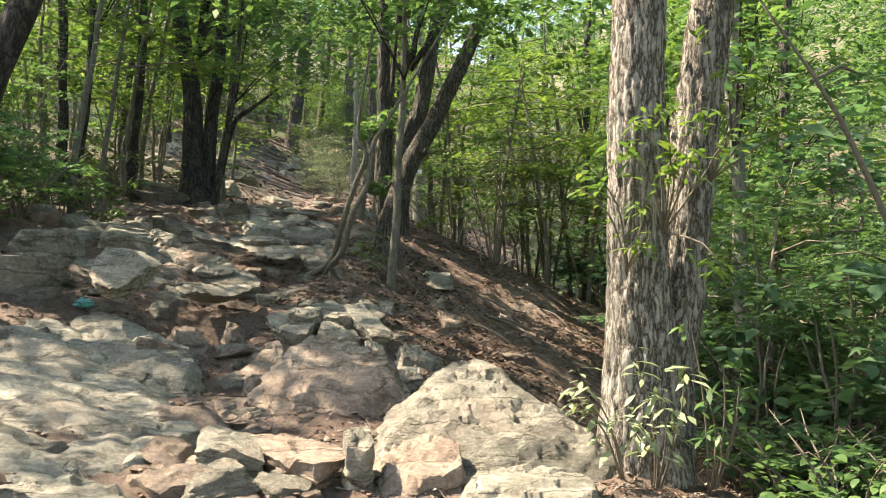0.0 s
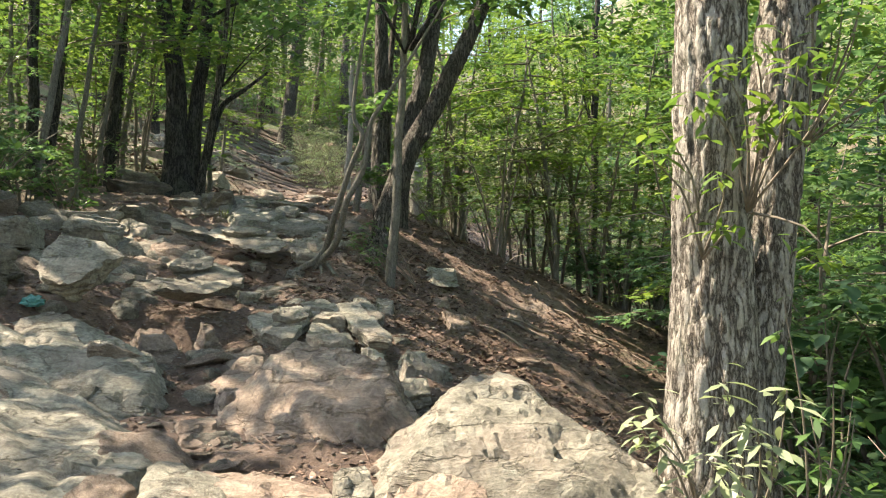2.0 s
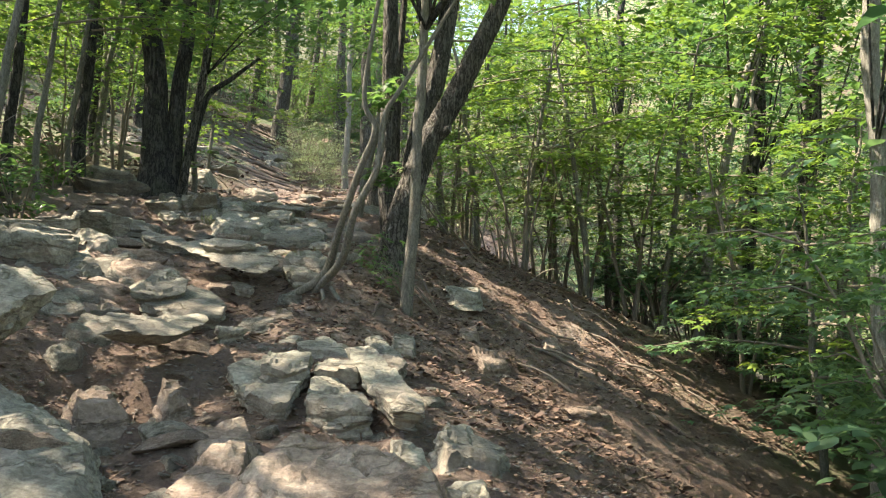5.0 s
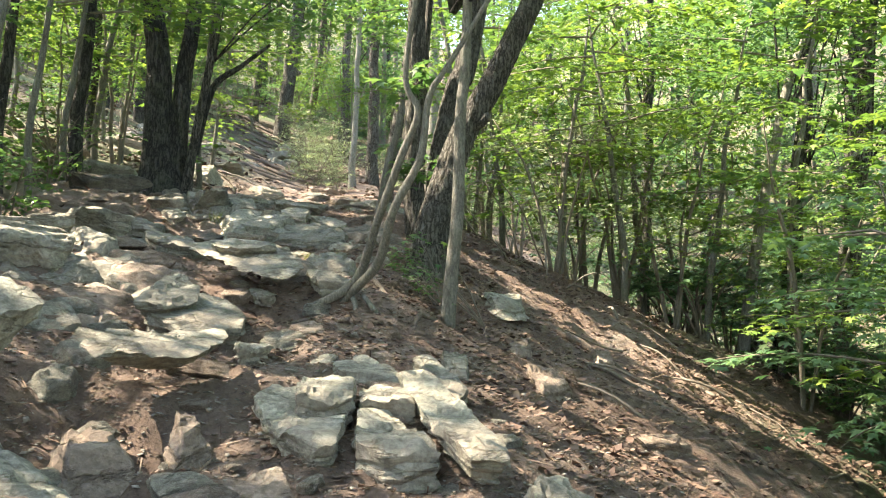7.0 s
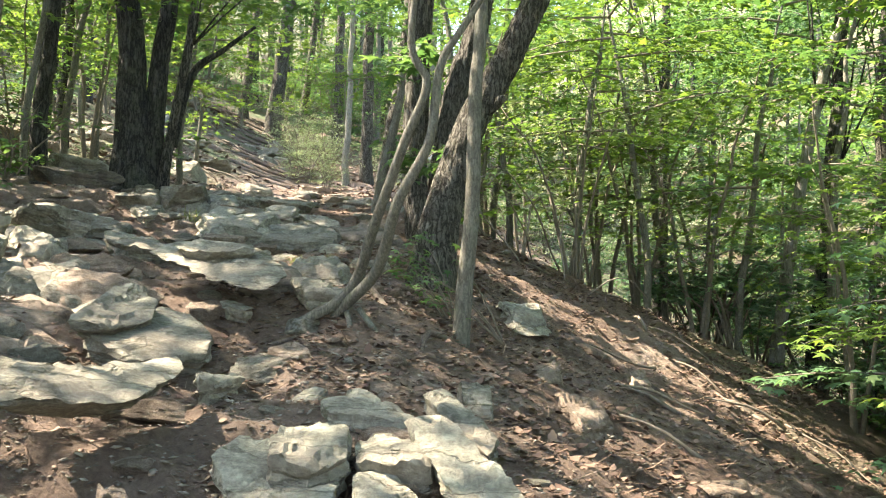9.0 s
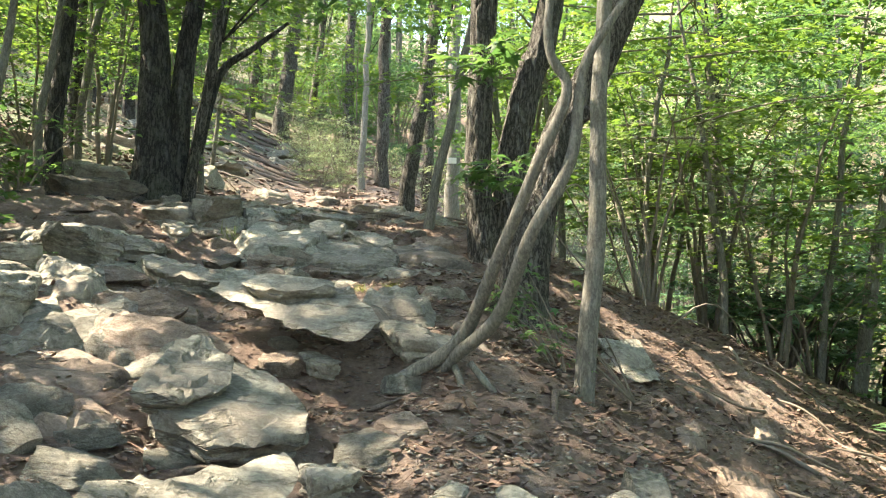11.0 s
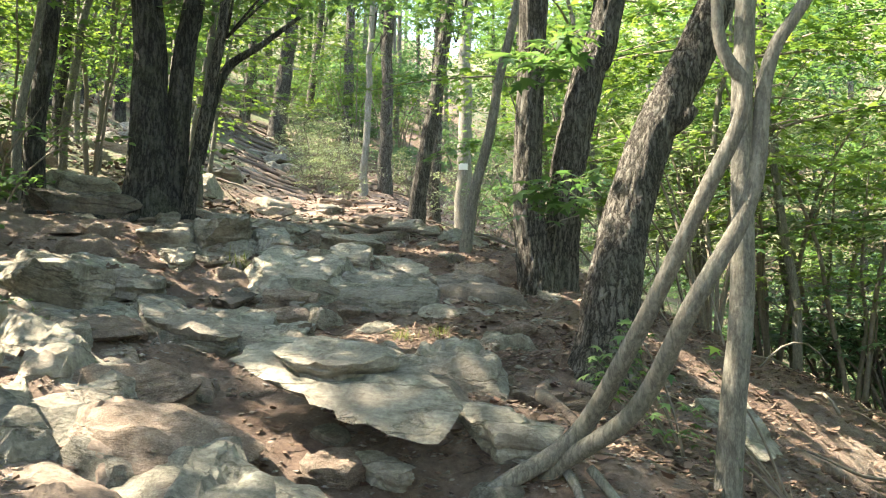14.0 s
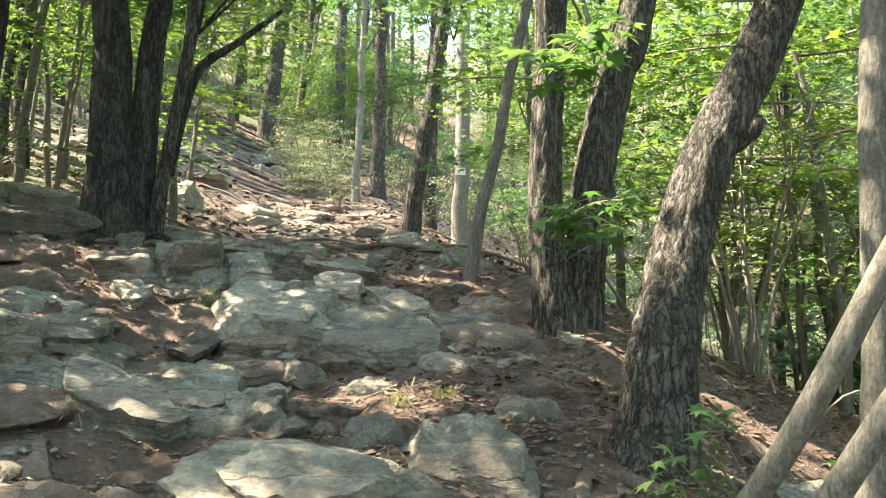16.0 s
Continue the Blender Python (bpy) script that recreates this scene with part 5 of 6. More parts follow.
hazel = [understory(208, 2.2, 1.3, 5, 34, 15, .15, LEAF_BLUE, OVATE, "broad-leaved green shrub below the twin oak", low=.2),
         understory(209, 1.0, 1.1, 6, 26, 18, .085, LEAF, OVATE, "low green plants on the slope's foot", low=.1)]
maple = [bough_tree(301, 4.6, 2.3, 11, LEAF, .15, "maple sapling with flat green boughs in layers", (.5, -.4)),
         bough_tree(302, 4.0, 2.1, 10, LEAF_SUN, .145, "light green maple sapling with flat boughs in layers", (-.3, -.5)),
         bough_tree(303, 5.4, 2.5, 12, LEAF_SUN, .155, "tall maple sapling with sunlit boughs in layers", (.2, -.6), .3),
         bough_tree(304, 3.2, 1.9, 9, LEAF_BLUE, .15, "shaded maple sapling with cool green boughs", (.2, -.2), .25),
         bough_tree(305, 4.3, 3.3, 8, LEAF_SUN, .125, "slender maple whose long boughs overhang the trail", (.6, -.2), .52, .5)]
rng = np.random.default_rng(5)
for x, y, k, a, s in ((3.0, 16.1, 0, .3, 1.0), (3.9, 15.7, 2, 1.4, 1.05), (1.0, 16.3, 1, 2.5, 1.0), (2.5, 17.4, 2, 3.6, 1.1), (4.4, 13.6, 1, .8, 1.0), (5.4, 15.4, 3, 2.0, 1.1), (3.6, 12.0, 3, 4.0, .95), (4.8, 11.0, 0, 5.0, .95), (4.1, 9.2, 3, 1.1, 1.0),
                      (5.3, 8.0, 1, 2.2, 1.0), (3.9, 7.0, 3, 3.0, .8), (6.3, 12.6, 2, 4.4, 1.1), (6.6, 17.8, 0, 5.2, 1.2), (.2, 19.6, 0, .5, 1.0), (5.0, 19.6, 3, 1.7, 1.2), (7.6, 14.6, 3, .2, 1.2), (7.4, 10.0, 2, 3.3, 1.1),
                      (-6.9, 15.2, 0, 2.7, 1.0), (-6.6, 20.6, 2, .9, 1.0), (-7.9, 17.6, 1, 4.1, 1.1), (-6.4, 9.4, 3, 5.5, .9), (-5.6, 23.4, 1, 2.2, 1.0), (-8.8, 21.0, 2, 3.0, 1.1), (-5.6, 14.5, 4, .1, 1.0), (1.9, 15.9, 4, 2.9, 1.0), (-5.9, 16.2, 4, .3, 1.05), (-5.6, 19.4, 4, 5.9, 1.1), (.4, 17.8, 4, 3.4, 1.1), (-6.0, 23.6, 4, .4, 1.2)):
    put(maple[k], x, y, a, s, .05)
for x, y, k, a, s in ((-4.1, 11.9, 1, .4, .16), (-3.8, 11.6, 1, 1.4, .13), (2.95, 6.5, 0, .4, 1.0), (3.5, 7.6, 0, 1.9, 1.1), (2.6, 7.4, 0, 3.1, .8), (4.2, 6.4, 0, 4.2, 1.2), (2.2, 4.9, 1, .2, .8), (2.7, 5.3, 1, 2.2, .9), (2.3, 5.8, 1, 3.3, .8), (3.3, 5.4, 1, 4.4, 1.0), (1.9, 4.2, 1, 5.1, .7), (3.0, 9.0, 0, 5.0, 1.0),
                      (-5.0, 9.6, 1, .8, 1.0), (-5.2, 11.2, 1, 1.8, 1.0), (-4.9, 12.6, 1, 2.9, .8), (-5.9, 15.8, 1, 3.9, 1.0), (-6.4, 17.4, 1, 4.8, 1.1), (-5.2, 19.0, 1, 5.7, .9), (-4.6, 8.3, 1, .3, .8)):
    put(hazel[k], x, y, a, s, .03)


# low plants along the foot of the bare slope
for x, y, k, a, s in ((4.9, 34.4, 0, 0.0, 0.55), (6.2, 35.7, 1, 1.7, 0.65), (7.3, 36.2, 0, 3.4, 0.75), (8.5, 36.8, 1, 5.1, 0.85), (9.7, 37.7, 0, 0.5, 0.55), (10.4, 36.9, 1, 2.2, 0.65), (11.3, 36.9, 0, 3.9, 0.75), (11.3, 34.7, 1, 5.6, 0.85), (4.0, 15.8, 0, 1.0, 0.55), (4.1, 15.5, 1, 2.7, 0.65), (4.2, 15.1, 0, 4.4, 0.75), (4.3, 14.8, 1, 6.1, 0.85), (8.5, 39.2, 0, 1.6, 0.55), (12.1, 40.4, 0, 3.3, 0.65), (12.7, 35.3, 0, 5.0, 0.75)):
    put(hazel[k], x, y, a, s, .03)


def on_trail(x, y):
    c = np.interp(y, (-30, 8, 16, 34, 50), (.3, -1.6, -2.6, -5.2, -10))
    return y < 52 and abs(x - c) < np.interp(y, (0, 20, 50), (4.6, 3.6, 2.6))


def shades(x, y):
    """Whether a tall tree here would stand in the light of the added sun gaps."""
    s = np.array(sun_dir[:2]) / np.linalg.norm(sun_dir[:2])
    for c, r in SUN_GAPS:
        d = np.array((x - c[0], y - c[1]))
        if 0 < d @ s < 12 and abs(d[0] * s[1] - d[1] * s[0]) < r + 2:
            return True
    return False


def scatter(models, n, box, smin, smax, gap=1.2, sink=.05):
    taken = []
    tries = 0
    while len(taken) < n and tries < n * 30:
        tries += 1
        x, y = rng.uniform(box[0], box[1]), rng.uniform(box[2], box[3])
        if on_trail(x, y) or (x < 4.6 and x > 0 and 8.5 < y < 15.2) or (models is wood and shades(x, y)) or any((x - a) ** 2 + (y - b) ** 2 < gap * gap for a, b in taken):
            continue
        taken.append((x, y))
        put(models[rng.integers(len(models))], x, y, rng.uniform(0, 6.28), rng.uniform(smin, smax), sink)


scatter(wood, 14, (-34, -9, 12, 62), .75, 1.25, 2.2)
scatter(wood, 40, (-24, 14, 40, 85), .8, 1.3, 1.8)
scatter(wood, 22, (6, 42, 4, 60), .75, 1.3, 2.3)
scatter(wood, 8, (-22, 22, -24, -5), .8, 1.2, 3)
scatter(wood, 3, (-18, -12, -4, 3), .8, 1.1, 2.5)
scatter([wood[3], wood[5], wood[5]], 30, (-30, 26, 44, 84), .9, 1.4, 1.6)
scatter(wood[4:], 16, (12, 46, 10, 70), .8, 1.3, 2)
scatter(wood, 40, (-90, 90, 75, 150), 1.2, 1.8, 4)
scatter(wood, 30, (42, 110, 0, 90), 1.2, 1.7, 5)
scatter(wood, 14, (-100, -34, 0, 90), 1.0, 1.5, 6)
scatter([bush[0], bush[1], bush[4]], 6, (1.4, 9, 17, 30), .8, 1.3, 1.8)
scatter([bush[0], bush[3], bush[3]], 16, (3.2, 9, 5.5, 14), .7, 1.2, 1.0)
scatter([bush[2], bush[0], bush[4]], 20, (9, 24, 6, 34), .8, 1.4, 1.8)
scatter([bush[0], bush[1], bush[1], bush[3]], 16, (-18, -6.4, 7, 34), .7, 1.2, 1.5)
scatter([bush[2], bush[3], bush[6]], 40, (-18, 8, 34, 62), .9, 1.5, 1.5)
scatter([bush[2], bush[5], bush[3]], 14, (-1.2, 6, 19, 36), .8, 1.2, 1.4)
scatter([bush[3]], 34, (3.0, 9, 10.5, 22), .9, 1.5, .8)
scatter([bush[3], bush[2]], 14, (2.6, 6, 5, 11), 1.0, 1.5, .7)
scatter([bush[3]], 10, (-11, -5.2, 8, 13.5), .8, 1.5, .8)
scatter([bush[0], bush[1], bush[3]], 16, (-18, -8.5, 25, 50), .9, 1.3, 1.3)
scatter([bush[2], bush[5], bush[3]], 16, (-3.0, 4, 25, 46), .7, 1.1, 1.3)
for x, y, s in ((-4.4, 32.5, 1.1), (-5.0, 35, 1.3), (-5.6, 38, 1.4), (-4.2, 35, 1.2), (-6.2, 41, 1.4), (-3.6, 30, .8), (-4.9, 39, 1.4), (-4.0, 33.6, 1.1), (-5.0, 33.4, 1.0), (-.4, 19.5, .7), (.1, 21.5, .8), (-.2, 17.6, .5)):
    put(bush[5], x, y, x * 7 + y, s * .75, .05)
for x, y, k, s in ((.9, 15.6, 6, .8), (2.6, 16.2, 1, 1.0), (-.1, 18.4, 1, 1.0), (3.6, 14.2, 1, 1.0), (.3, 20.8, 0, 1.1), (1.8, 18.4, 1, 1.2), (3.6, 19.0, 1, 1.3), (2.0, 17.0, 6, 1.1), (1.2, 16.6, 1, .8)):
    put(bush[k], x, y, x * 7 + y, s, .05)
for x, y, k, s in ((-5.3, 8.8, 3, .9), (-5.0, 10.4, 3, .9), (-5.7, 11.6, 2, .8), (-5.6, 12.9, 3, .9), (-6.6, 9.6, 0, .9), (-6.8, 12.2, 1, .9), (-7.2, 15.6, 0, .9), (-6.6, 17.8, 1, .8), (-7.6, 13.6, 4, 1.0), (-8.6, 18, 1, 1.1), (-6.2, 19.2, 4, .9), (-8.0, 22.6, 1, 1.1)):
    put(bush[k], x, y, x * 7 + y, s, .05)
for i in range(44):
    x, y = rng.uniform(-15, -2), rng.uniform(39, 60)
    put(bush[(0, 3, 2, 1)[i % 4]], x, y, x * 7 + y, rng.uniform(.8, 1.4), .05)
for i, ob in enumerate(wood + bush + maple + hazel):
    ob.matrix_basis = pose(-34 + 3.6 * i, -18, ground_z(-34 + 3.6 * i, -18))


# ---- the forest floor: loose stones, chips, dead leaves, needles, roots ----
rng = np.random.default_rng(77)
edge_at = lambda y: float(np.interp(y, (3, 5, 7, 9.5, 12, 14, 16, 24), (1.7, 1.0, .1, -.75, -.85, -.65, -.8, -1.5)))
loose = []
for k in range(8):
    bm = rock_shape(300 + k, 2, (1, .72 + .05 * k % .3, .42), 6, layers=.4, rough=.10)
    me = bpy.data.meshes.new("stone")
    bm.to_mesh(me)
    bm.free()
    me.shade_smooth()
    me.set_sharp_from_angle(angle=radians(34))
    me.materials.append((ROCK, ROCK_WARM, ROCK, ROCK_WARM)[k % 4])
    loose.append(me)
count = 0
while count < 290:
    y = rng.uniform(3.6, 17.5)
    x = edge_at(y) + rng.uniform(-4.4, 1.3) if count % 3 else edge_at(y) - rng.uniform(.2, 2.4)
    s = .025 + .075 * rng.random() ** 2.2
    ob = new("stone", loose[rng.integers(8)])
    ob.matrix_basis = Matrix.LocRotScale((x, y, ground_z(x, y) + s * .12), Euler((rng.normal(0, .2), rng.normal(0, .2), rng.uniform(0, 6.28))), (s, s, s * rng.uniform(.7, 1.2)))
    tagged(ob, "small loose schist stone on the trail soil", "stone", "loose stones")
    count += 1

# middling blocks bedded in the bank and the trail
def broken_block(seed, detail):
    """An angular block about two metres across and half as thick, to be scaled down."""
    r = random.Random(seed)
    n = r.choice((4, 5, 5, 6))
    turn = r.uniform(0, 6.28)
    ring = [(turn + 2 * math.pi * (i + r.uniform(-.28, .28)) / n, r.uniform(.8, 1.1)) for i in range(n)]
    wide = r.uniform(.55, .9)
    bm = split_shape([(q * math.cos(a), q * wide * math.sin(a)) for a, q in ring], r.uniform(.5, 1.0), (r.uniform(-.15, .15), r.uniform(0, .25)), r.uniform(-.1, .45), seed, detail, 2.0)
    bmesh.ops.translate(bm, vec=(0, 0, .32), verts=bm.verts)
    return bm


blocks = []
for k in range(14):
    bm = broken_block(500 + k, 4)
    me = bpy.data.meshes.new("rock")
    bm.to_mesh(me)
    bm.free()
    me.shade_smooth()
    me.set_sharp_from_angle(angle=radians(36))
    me.materials.append(ROCK if k % 3 else ROCK_WARM)
    blocks.append(me)
for i in range(280):
    if i >= 190:
        y = rng.uniform(17, 46)
        x = np.interp(y, (16, 34, 46), (-3.2, -6, -9.5)) + rng.uniform(-4.5, 2.2)
        s = rng.uniform(.14, .5)
    elif i < 110:
        y = rng.uniform(4.0, 18)
        x = edge_at(y) - 1.9 - 3.2 * rng.random()
        s = rng.uniform(.10, .34)
    else:
        y = rng.uniform(7.5, 26)
        x = edge_at(y) - rng.uniform(.3, 2.6)
        s = rng.uniform(.06, .20)
    ob = new("rock" if i < 190 else "boulder", blocks[rng.integers(14)])
    ob.matrix_basis = Matrix.LocRotScale((x, y, ground_z(x, y) + s * .02), Euler((rng.normal(.06, .14), rng.normal(0, .14), rng.normal(0, .5))), (s, s, s * rng.uniform(.7, 1.1)))
    tagged(ob, "grey schist block bedded in the soil", "rock", "bedded rocks")

# angular broken stones heaped below the dark oak and along the foot of the bank
rub = np.random.default_rng(91)
for i in range(95):
    if i < 60:
        y = rub.uniform(12.2, 16.6)
        x = np.interp(y, (12, 14, 16.6), (-3.0, -3.2, -3.7)) + rub.normal(0, .85)
        s = .07 + .17 * rub.random() ** 1.5
    else:
        y = rub.uniform(4.4, 9.6)
        x = edge_at(y) - 1.5 - 1.9 * rub.random()
        s = .06 + .12 * rub.random() ** 1.5
    ob = new("broken_stone", blocks[rub.integers(14)])
    ob.matrix_basis = Matrix.LocRotScale((x, y, ground_z(x, y) + s * .10), Euler((rub.normal(.1, .22), rub.normal(0, .22), rub.uniform(0, 6.28))), (s, s * rub.uniform(.7, 1.1), s * rub.uniform(.6, 1.0)))
    tagged(ob, "angular broken schist stone lying among the rocks", "rock", "broken stones")

# chips of stone and clods
GRASS_BLADE = (((-.02, 0, 0), (.02, 0, 0), (.016, .6, .02), (0, 1, -.25), (-.016, .6, .02)), ((0, 1, 2, 4), (4, 2, 3)))
OCTA = (((-.5, 0, 0), (0, -.36, .02), (.55, 0, -.02), (.05, .42, .03), (.06, .04, .10), (0, 0, -.12)),
        ((0, 1, 4), (1, 2, 4), (2, 3, 4), (3, 0, 4), (1, 0, 5), (2, 1, 5), (3, 2, 5), (0, 3, 5)))


def strewn(n, box, shape, size, mat, name, label, category, lift=.0, off=(-4.5, 1.5), tilt=0.0, clump=0.0, smooth=1.0):
    P, tries = [], 0
    while len(P) < n:
        y = rng.uniform(*box)
        x = edge_at(y) + rng.uniform(*off)
        if clump and noise.noise((x * clump, y * clump, 9.1)) + .35 * rng.normal() < 0:
            continue
        P.append((x, y, ground_z(x, y) + lift))
    P = np.array(P)
    ob = leaf_mass(name, rng, P, size * (.4 + 1.2 * rng.random(n) ** 2), mat, shape, tilt=tilt)
    tagged(ob, label, category, kind="stuff")


strewn(24000, (3.4, 18), OCTA, .036, STONE_BITS, "stone_chips", "scattered grey and tan stone chips on red soil", "gravel", .003, clump=1.1)
strewn(16000, (3.4, 18), OCTA, .03, SOIL_BITS, "clods", "crumbs of red-brown soil", "soil", .003)
strewn(17000, (6.5, 19), CURLED, .052, LITTER, "dead_leaves", "drifts of brown dead leaves on the slope", "leaf litter", .006, (.0, 4.6), clump=.9)
strewn(7000, (3.4, 19), CURLED, .045, LITTER, "dead_leaves", "brown dead leaves lying between the rocks", "leaf litter", .006, (-4.5, .4), clump=1.3)
strewn(2400, (9.4, 13.8), CURLED, .05, LITTER, "dead_leaves", "brown dead leaves heaped round the bowed tree's roots", "leaf litter", .008, (-1.5, .7), clump=1.6)
strewn(7000, (7.5, 13.5), OCTA, .026, STONE_BITS, "stone_chips", "small grey stone chips strewn on the soil", "gravel", .003, (-2.6, .4), clump=.9)
strewn(22000, (3.4, 19), NEEDLE_SHAPE, .10, NEEDLE, "dry_needles", "fallen pine needles on the trail", "needles", .008, (-2.6, 3.6), clump=.8)
strewn(16000, (18, 46), CURLED, .11, LITTER, "dead_leaves", "brown dead leaves up the trail", "leaf litter", .01, (-11, 5))
strewn(6000, (17, 40), OCTA, .09, STONE_BITS, "stone_chips", "grey stone rubble up the trail", "gravel", .003, (-9, .5), clump=.5)


def root(points, r, label="bare root lying across the trail", mat=None):
    """A root that follows the ground through the points (x, y)."""
    knots = []
    n = len(points)
    for i, (x, y) in enumerate(points):
        knots.append((x, y, ground_z(x, y) + r * (.5 if 0 < i < n - 1 else -.6), r * (1 - .55 * i / n)))
    ob = stem("root", knots, mat or ROOT, None, 8, .08, rough=.12, scale=14, wobble=.02)
    return tagged(ob, label, "root", "bare roots")


# a mat of roots over the upper trail
for i in range(16):
    y = 18.4 + .42 * i + rng.uniform(-.15, .15)
    x = -3.9 + rng.uniform(-.3, .5)
    d = rng.uniform(1.2, 2.2)
    root([(x, y + .5), (x + d * .35, y + .28 + rng.normal(0, .08)), (x + d * .7, y + rng.normal(0, .08)), (x + d, y - .25)], rng.uniform(.03, .06))
for i in range(16):
    y = 31 + .9 * i + rng.uniform(-.2, .2)
    x = np.interp(y, (30, 46), (-6.6, -9.8)) + rng.uniform(-.6, .4)
    root([(x, y + .8), (x + .9, y + .35), (x + 1.9, y + rng.normal(0, .2)), (x + 2.7, y - .4)], rng.uniform(.05, .09))
# roots at the foot of the dark oak
for dx, dy, L in ((-.9, -.5, 1.3), (-.7, -1.0, 1.5), (-1.2, -.2, 1.2), (.5, -1.0, 1.0), (.9, -.5, .9), (0, -1.1, 1.1)):
    root([(-4.74 + dx * .25, 16.95 + dy * .25), (-4.74 + dx * .6 * L, 16.95 + dy * .6 * L + .1), (-4.74 + dx * L, 16.95 + dy * L)], .06, "dark root at the foot of the oak", OAK_DARK)
# roots at the foot of the leaning oak and the bowed tree
for pts, r in ((((-1.15, 12.2), (-1.28, 11.8), (-1.22, 11.4), (-1.1, 11.0)), .045), (((-1.05, 12.15), (-.9, 11.8), (-.65, 11.5)), .04), (((-1.25, 12.25), (-1.55, 12.3), (-1.8, 12.45)), .035),
               (((-1.5, 10.55), (-1.7, 10.4), (-1.95, 10.3)), .02), (((-.6, 10.8), (-.4, 10.6), (-.2, 10.5)), .03), (((-.7, 10.8), (-.85, 10.55), (-.9, 10.3)), .025),
               (((.35, 12.9), (.8, 12.55), (1.3, 12.2)), .05), (((.6, 12.2), (1.0, 11.9), (1.5, 11.7)), .03), (((1.1, 11.4), (1.7, 11.1), (2.2, 10.7)), .035), (((.1, 11.9), (.05, 11.6), (-.1, 11.35)), .03)):
    root(pts, r)


def dead_branch(points, r, label="dead branch lying on the ground"):
    knots = [(x, y, ground_z(x, y) + h, r * (1 - .6 * i / len(points))) for i, (x, y, h) in enumerate(points)]
    ob = stem("dead_branch", knots, TWIG, None, 6, .1, wobble=.05)
    return tagged(ob, label, "branch", "fallen branches")


for i in range(26):
    x, y = rng.uniform(-.2, 2.8), rng.uniform(10.5, 17)
    a, L = rng.uniform(0, 6.28), rng.uniform(.3, 1.0)
    dead_branch([(x, y, .02), (x + .5 * L * math.cos(a), y + .5 * L * math.sin(a), .06), (x + L * math.cos(a), y + L * math.sin(a), .03)], rng.uniform(.006, .018))
for i in range(40):
    y = rng.uniform(19, 46)
    x = np.interp(y, (16, 34, 46), (-2.6, -5.5, -9)) + rng.uniform(-3.5, 2.5)
    a, L = rng.normal(-.35, .5), rng.uniform(.6, 2.0)
    dead_branch([(x, y, .05), (x + .5 * L * math.cos(a), y + .5 * L * math.sin(a), .12), (x + L * math.cos(a), y + L * math.sin(a), .06)], rng.uniform(.015, .035), "fallen branch lying across the upper trail")
for i in range(7):
    x, y = rng.uniform(-.4, 1.0), rng.uniform(14.2, 15.8)
    a, L = rng.uniform(0, 6.28), rng.uniform(.5, 1.3)
    dead_branch([(x, y, .05), (x + .4 * L * math.cos(a), y + .4 * L * math.sin(a), .5 * L), (x + .8 * L * math.cos(a), y + .8 * L * math.sin(a), .7 * L), (x + 1.1 * L * math.cos(a), y + 1.1 * L * math.sin(a), .55 * L)], rng.uniform(.008, .018), "dead twiggy branch bent over the slope's edge")

# dry grass tufts under the rocks
for x, y, s in ((-3.35, 14.6, .16), (-2.95, 14.4, .15), (-3.1, 14.55, .12), (-2.0, 13.0, .08), (-1.75, 13.1, .08), (-4.0, 12.0, .1), (-4.2, 9.6, .12), (-3.9, 8.2, .14), (-4.3, 7.6, .14), (-1.2, 13.3, .07), (-3.3, 16.4, .12)):
    t = thing("grass_tuft", x, y, slope_z(x, y), "tuft of dry straw-coloured grass among the rocks", "grass", "grass tufts")
    n = 70
    P = rng.normal(0, .05, (n, 3)) * (1, 1, 0)
    leaf_mass("tuft", rng, P, s * rng.uniform(.7, 1.6, n), GRASS, GRASS_BLADE, t, tilt=.9)

# ---- leafy shoots round the twin oak ----
def shoots(name, foot, tips, leaf, size, n, radius, label, shape=BLADE, tilt=-.25):
    t = thing(name, *foot, label, "plant", "young leafy shoots")
    P = []
    f = np.array(foot)
    for x, y, z in tips:
        c = np.array((x, y, z)) - f
        stem("stem", [(0, 0, 0, .007), (*(c * .55 + np.array((.03, -.03, .05))), .005), (*c, .002)], TWIG, t, 5, .08, wobble=.02)
        for k in range(n):
            u = rng.uniform(.84, 1.04) if k % 4 else rng.uniform(.5, .85)
            P.append(c * u + np.array((.02, -.02, .03)) * (1 - u) + rng.normal(0, radius * .7, 3) * (1, 1, .6))
    leaf_mass("leaves", rng, P, size * rng.uniform(.6, 1.25, len(P)), leaf, shape, t, tilt=tilt)
    return t


def crumpled_bag(x, y):
    """A small crushed teal scrap, folded and dented, lying in the hollow below the boulder."""
    bm = bmesh.new()
    bmesh.ops.create_icosphere(bm, subdivisions=3, radius=1)
    for v in bm.verts:
        n = noise.noise(v.co * 2.3) * .5 + abs(noise.noise(v.co * 5)) * .35
        p = v.co * (.8 + n)
        v.co = Vector((p.x * .085, p.y * .06, max(-.01, p.z * .05 + .03)))
    me = bpy.data.meshes.new("crumpled_bag")
    bm.to_mesh(me)
    bm.free()
    me.materials.append(plain_material("teal_plastic", (.07, .27, .25), .4, .3, 30))
    ob = new("crumpled_bag", me)
    ob.matrix_basis = pose(x, y, ground_z(x, y) + .02, 0, 0, 25)
    tagged(ob, "small crumpled teal bag lying under the overhanging boulder", "litter")


crumpled_bag(-3.12, 7.78)


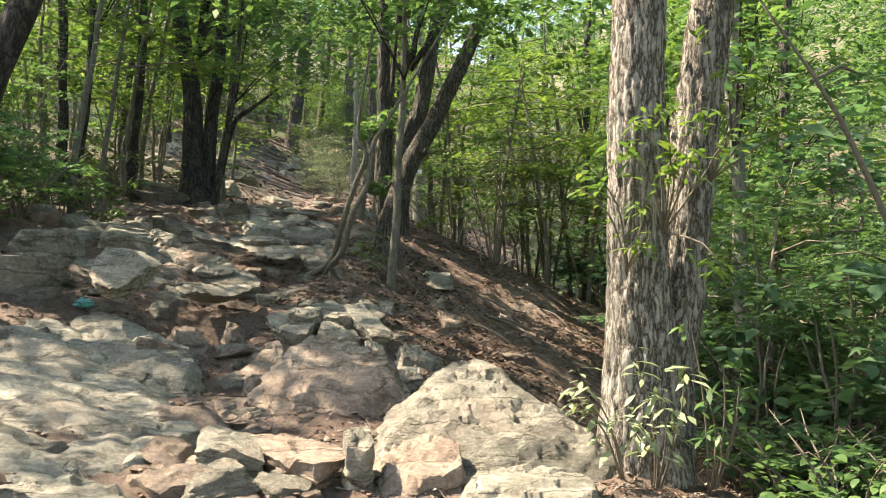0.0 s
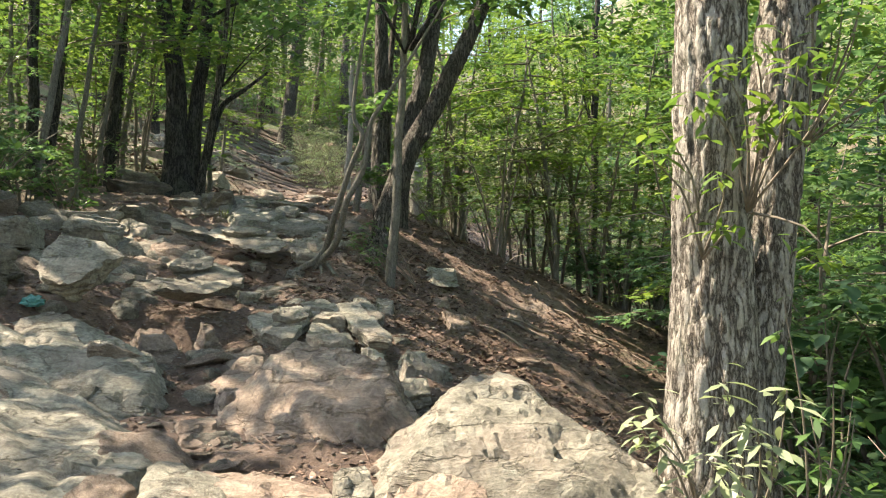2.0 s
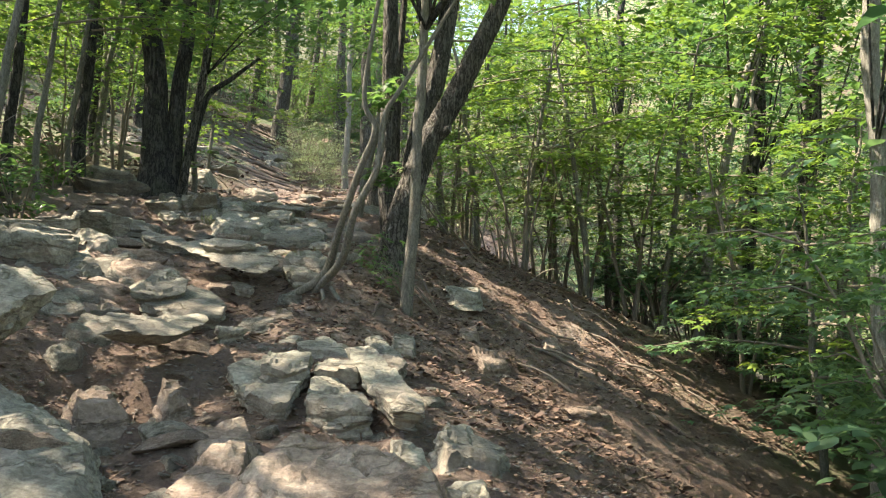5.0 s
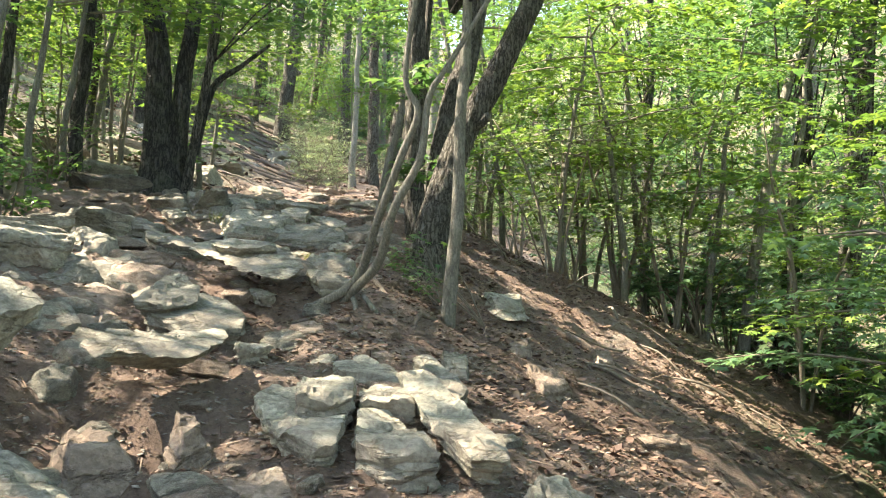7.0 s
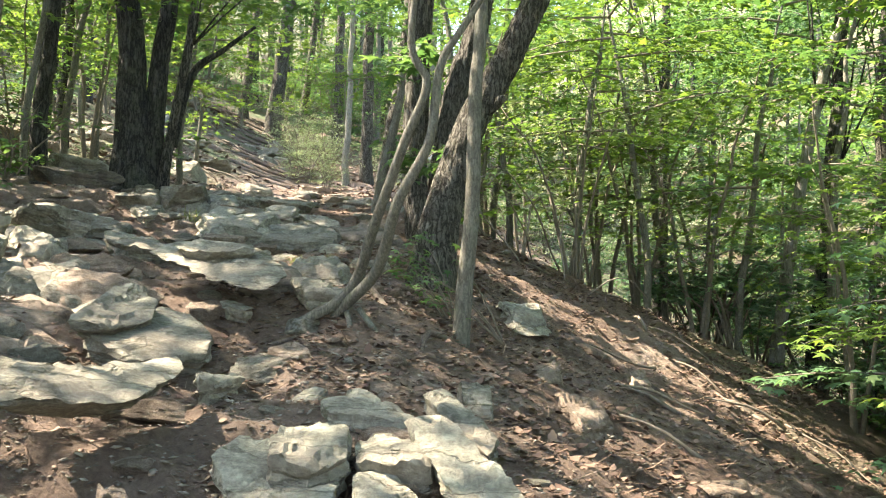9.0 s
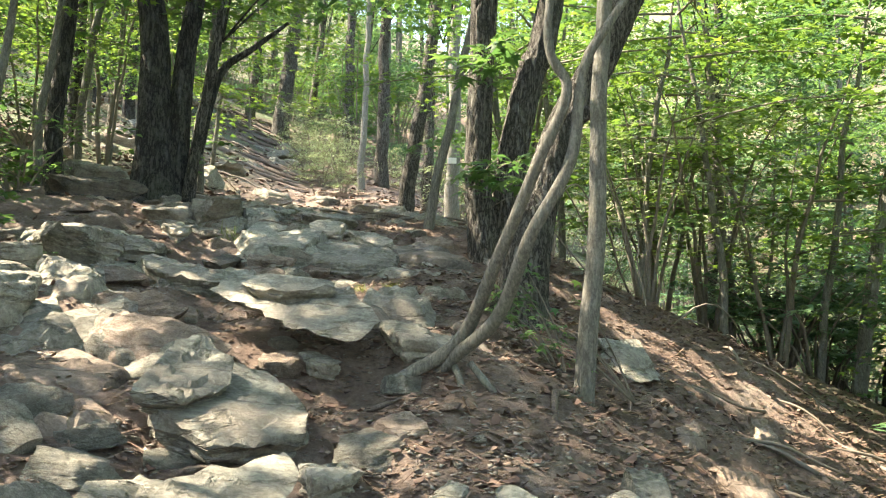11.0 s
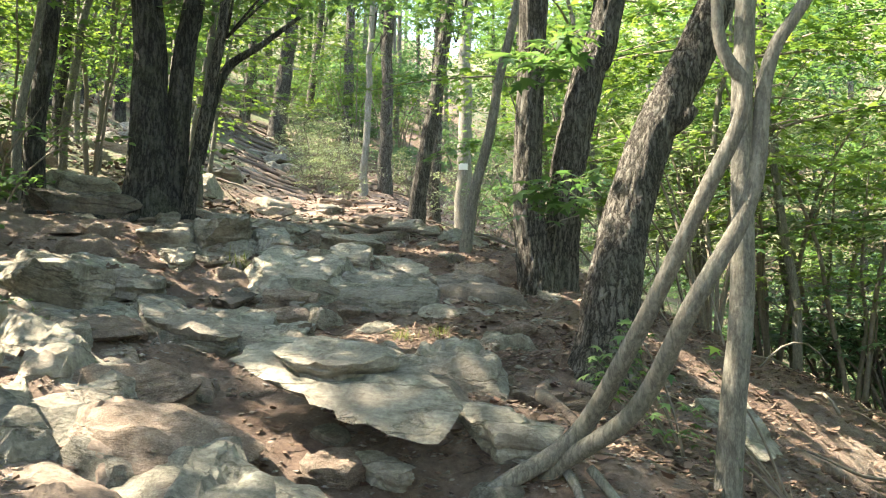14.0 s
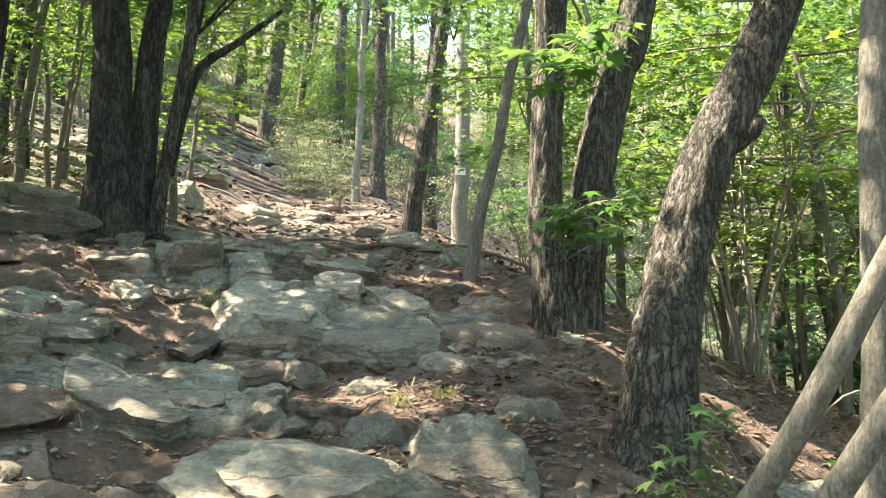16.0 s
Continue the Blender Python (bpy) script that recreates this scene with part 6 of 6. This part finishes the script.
shoots("oak_shoots", (1.2, 4.86, 1.9), [(1.02, 4.6, 2.46), (1.11, 4.5, 2.54), (1.16, 4.6, 2.23), (0.91, 4.6, 2.35), (1.34, 4.6, 2.52), (1.45, 4.5, 2.36), (1.26, 4.6, 2.31), (1.42, 4.6, 1.69)],
       LEAF_SUN, 0.105, 24, 0.06, "yellow-green oak shoots growing from the twin trunk", SLIM)
shoots("oak_shoots", (1.0, 4.84, 1.7), [(0.71, 4.65, 2.12), (0.79, 4.65, 2.21), (1.02, 4.65, 2.03), (1.04, 4.6, 1.82)],
       LEAF_SUN, 0.105, 16, 0.05, "yellow-green oak shoots growing from the twin trunk", SLIM)
shoots("oak_shoots", (1.5, 4.98, 2.2), [(1.61, 4.7, 2.67), (1.73, 4.7, 2.55), (1.89, 4.8, 2.46), (1.69, 4.7, 2.95), (1.38, 4.7, 3.07), (1.55, 4.7, 2.76)],
       LEAF_SUN, 0.105, 16, 0.06, "yellow-green oak shoots growing from the twin trunk", SLIM)
# the next two: pale leaf colour stands in for bright sun
shoots("oak_shoots", (0.95, 4.7, 0.5), [(0.64, 4.5, 1.08), (0.68, 4.5, 1.18), (0.74, 4.5, 1.0)],
       LEAF_GREY, 0.115, 13, 0.035, "sunlit pale shoots at the oak's foot", SLIM)
shoots("oak_shoots", (1.1, 4.72, 0.45), [(0.96, 4.45, 1.24), (1.08, 4.45, 1.09), (1.14, 4.45, 1.0), (0.99, 4.45, 0.93), (0.88, 4.45, 0.96), (1.22, 4.5, 1.19)],
       LEAF_GREY, 0.12, 14, 0.05, "sunlit pale shoots at the oak's foot", SLIM)
shoots("oak_shoots", (1.42, 4.85, 0.4), [(1.44, 4.6, 1.21), (1.52, 4.6, 1.07), (1.35, 4.6, 1.07), (1.4, 4.6, 0.85), (1.25, 4.6, 1.53), (1.56, 4.7, 1.15)],
       LEAF, 0.11, 10, 0.05, "thin leafy shoots beside the twin trunk", SLIM)
shoots("maple_spray", (-1.03, 14.36, 3.25), [(-1.2, 13.35, 3.21), (-1.07, 13.35, 3.26), (-0.94, 13.35, 3.2), (-1.07, 13.35, 3.07), (-0.86, 13.45, 3.34), (-0.76, 13.45, 3.18), (-0.6, 13.55, 3.35)],
       LEAF, 0.17, 10, 0.085, "maple spray growing from the double oak", PALM)
shoots("maple_spray", (-1.0, 14.38, 4.3), [(-1.23, 13.2, 4.09), (-1.07, 13.2, 4.16), (-0.91, 13.2, 4.26), (-0.79, 13.2, 4.32), (-0.98, 13.2, 4.06), (-1.1, 13.2, 4.0)],
       LEAF, 0.17, 12, 0.10, "maple spray growing from the double oak", PALM)
shoots("fern", (-0.62, 11.5, 1.6), [(-1.13, 11.4, 2.17), (-1.03, 11.4, 2.13), (-0.95, 11.4, 2.21), (-0.98, 11.4, 2.32), (-0.9, 11.5, 2.39), (-1.07, 11.4, 2.24)],
       LEAF, 0.08, 14, 0.05, "small green plants under the leaning oak", PALM)
shoots("seedling", (-.35, 11.0, 1.62), [(-0.87, 11.0, 2.09), (-0.94, 11.0, 2.01), (-0.79, 11.0, 2.04), (-0.73, 11.0, 2.25), (-0.84, 11.0, 1.93)],
       LEAF, 0.075, 9, 0.05, "green seedling beside the bowed tree", PALM)
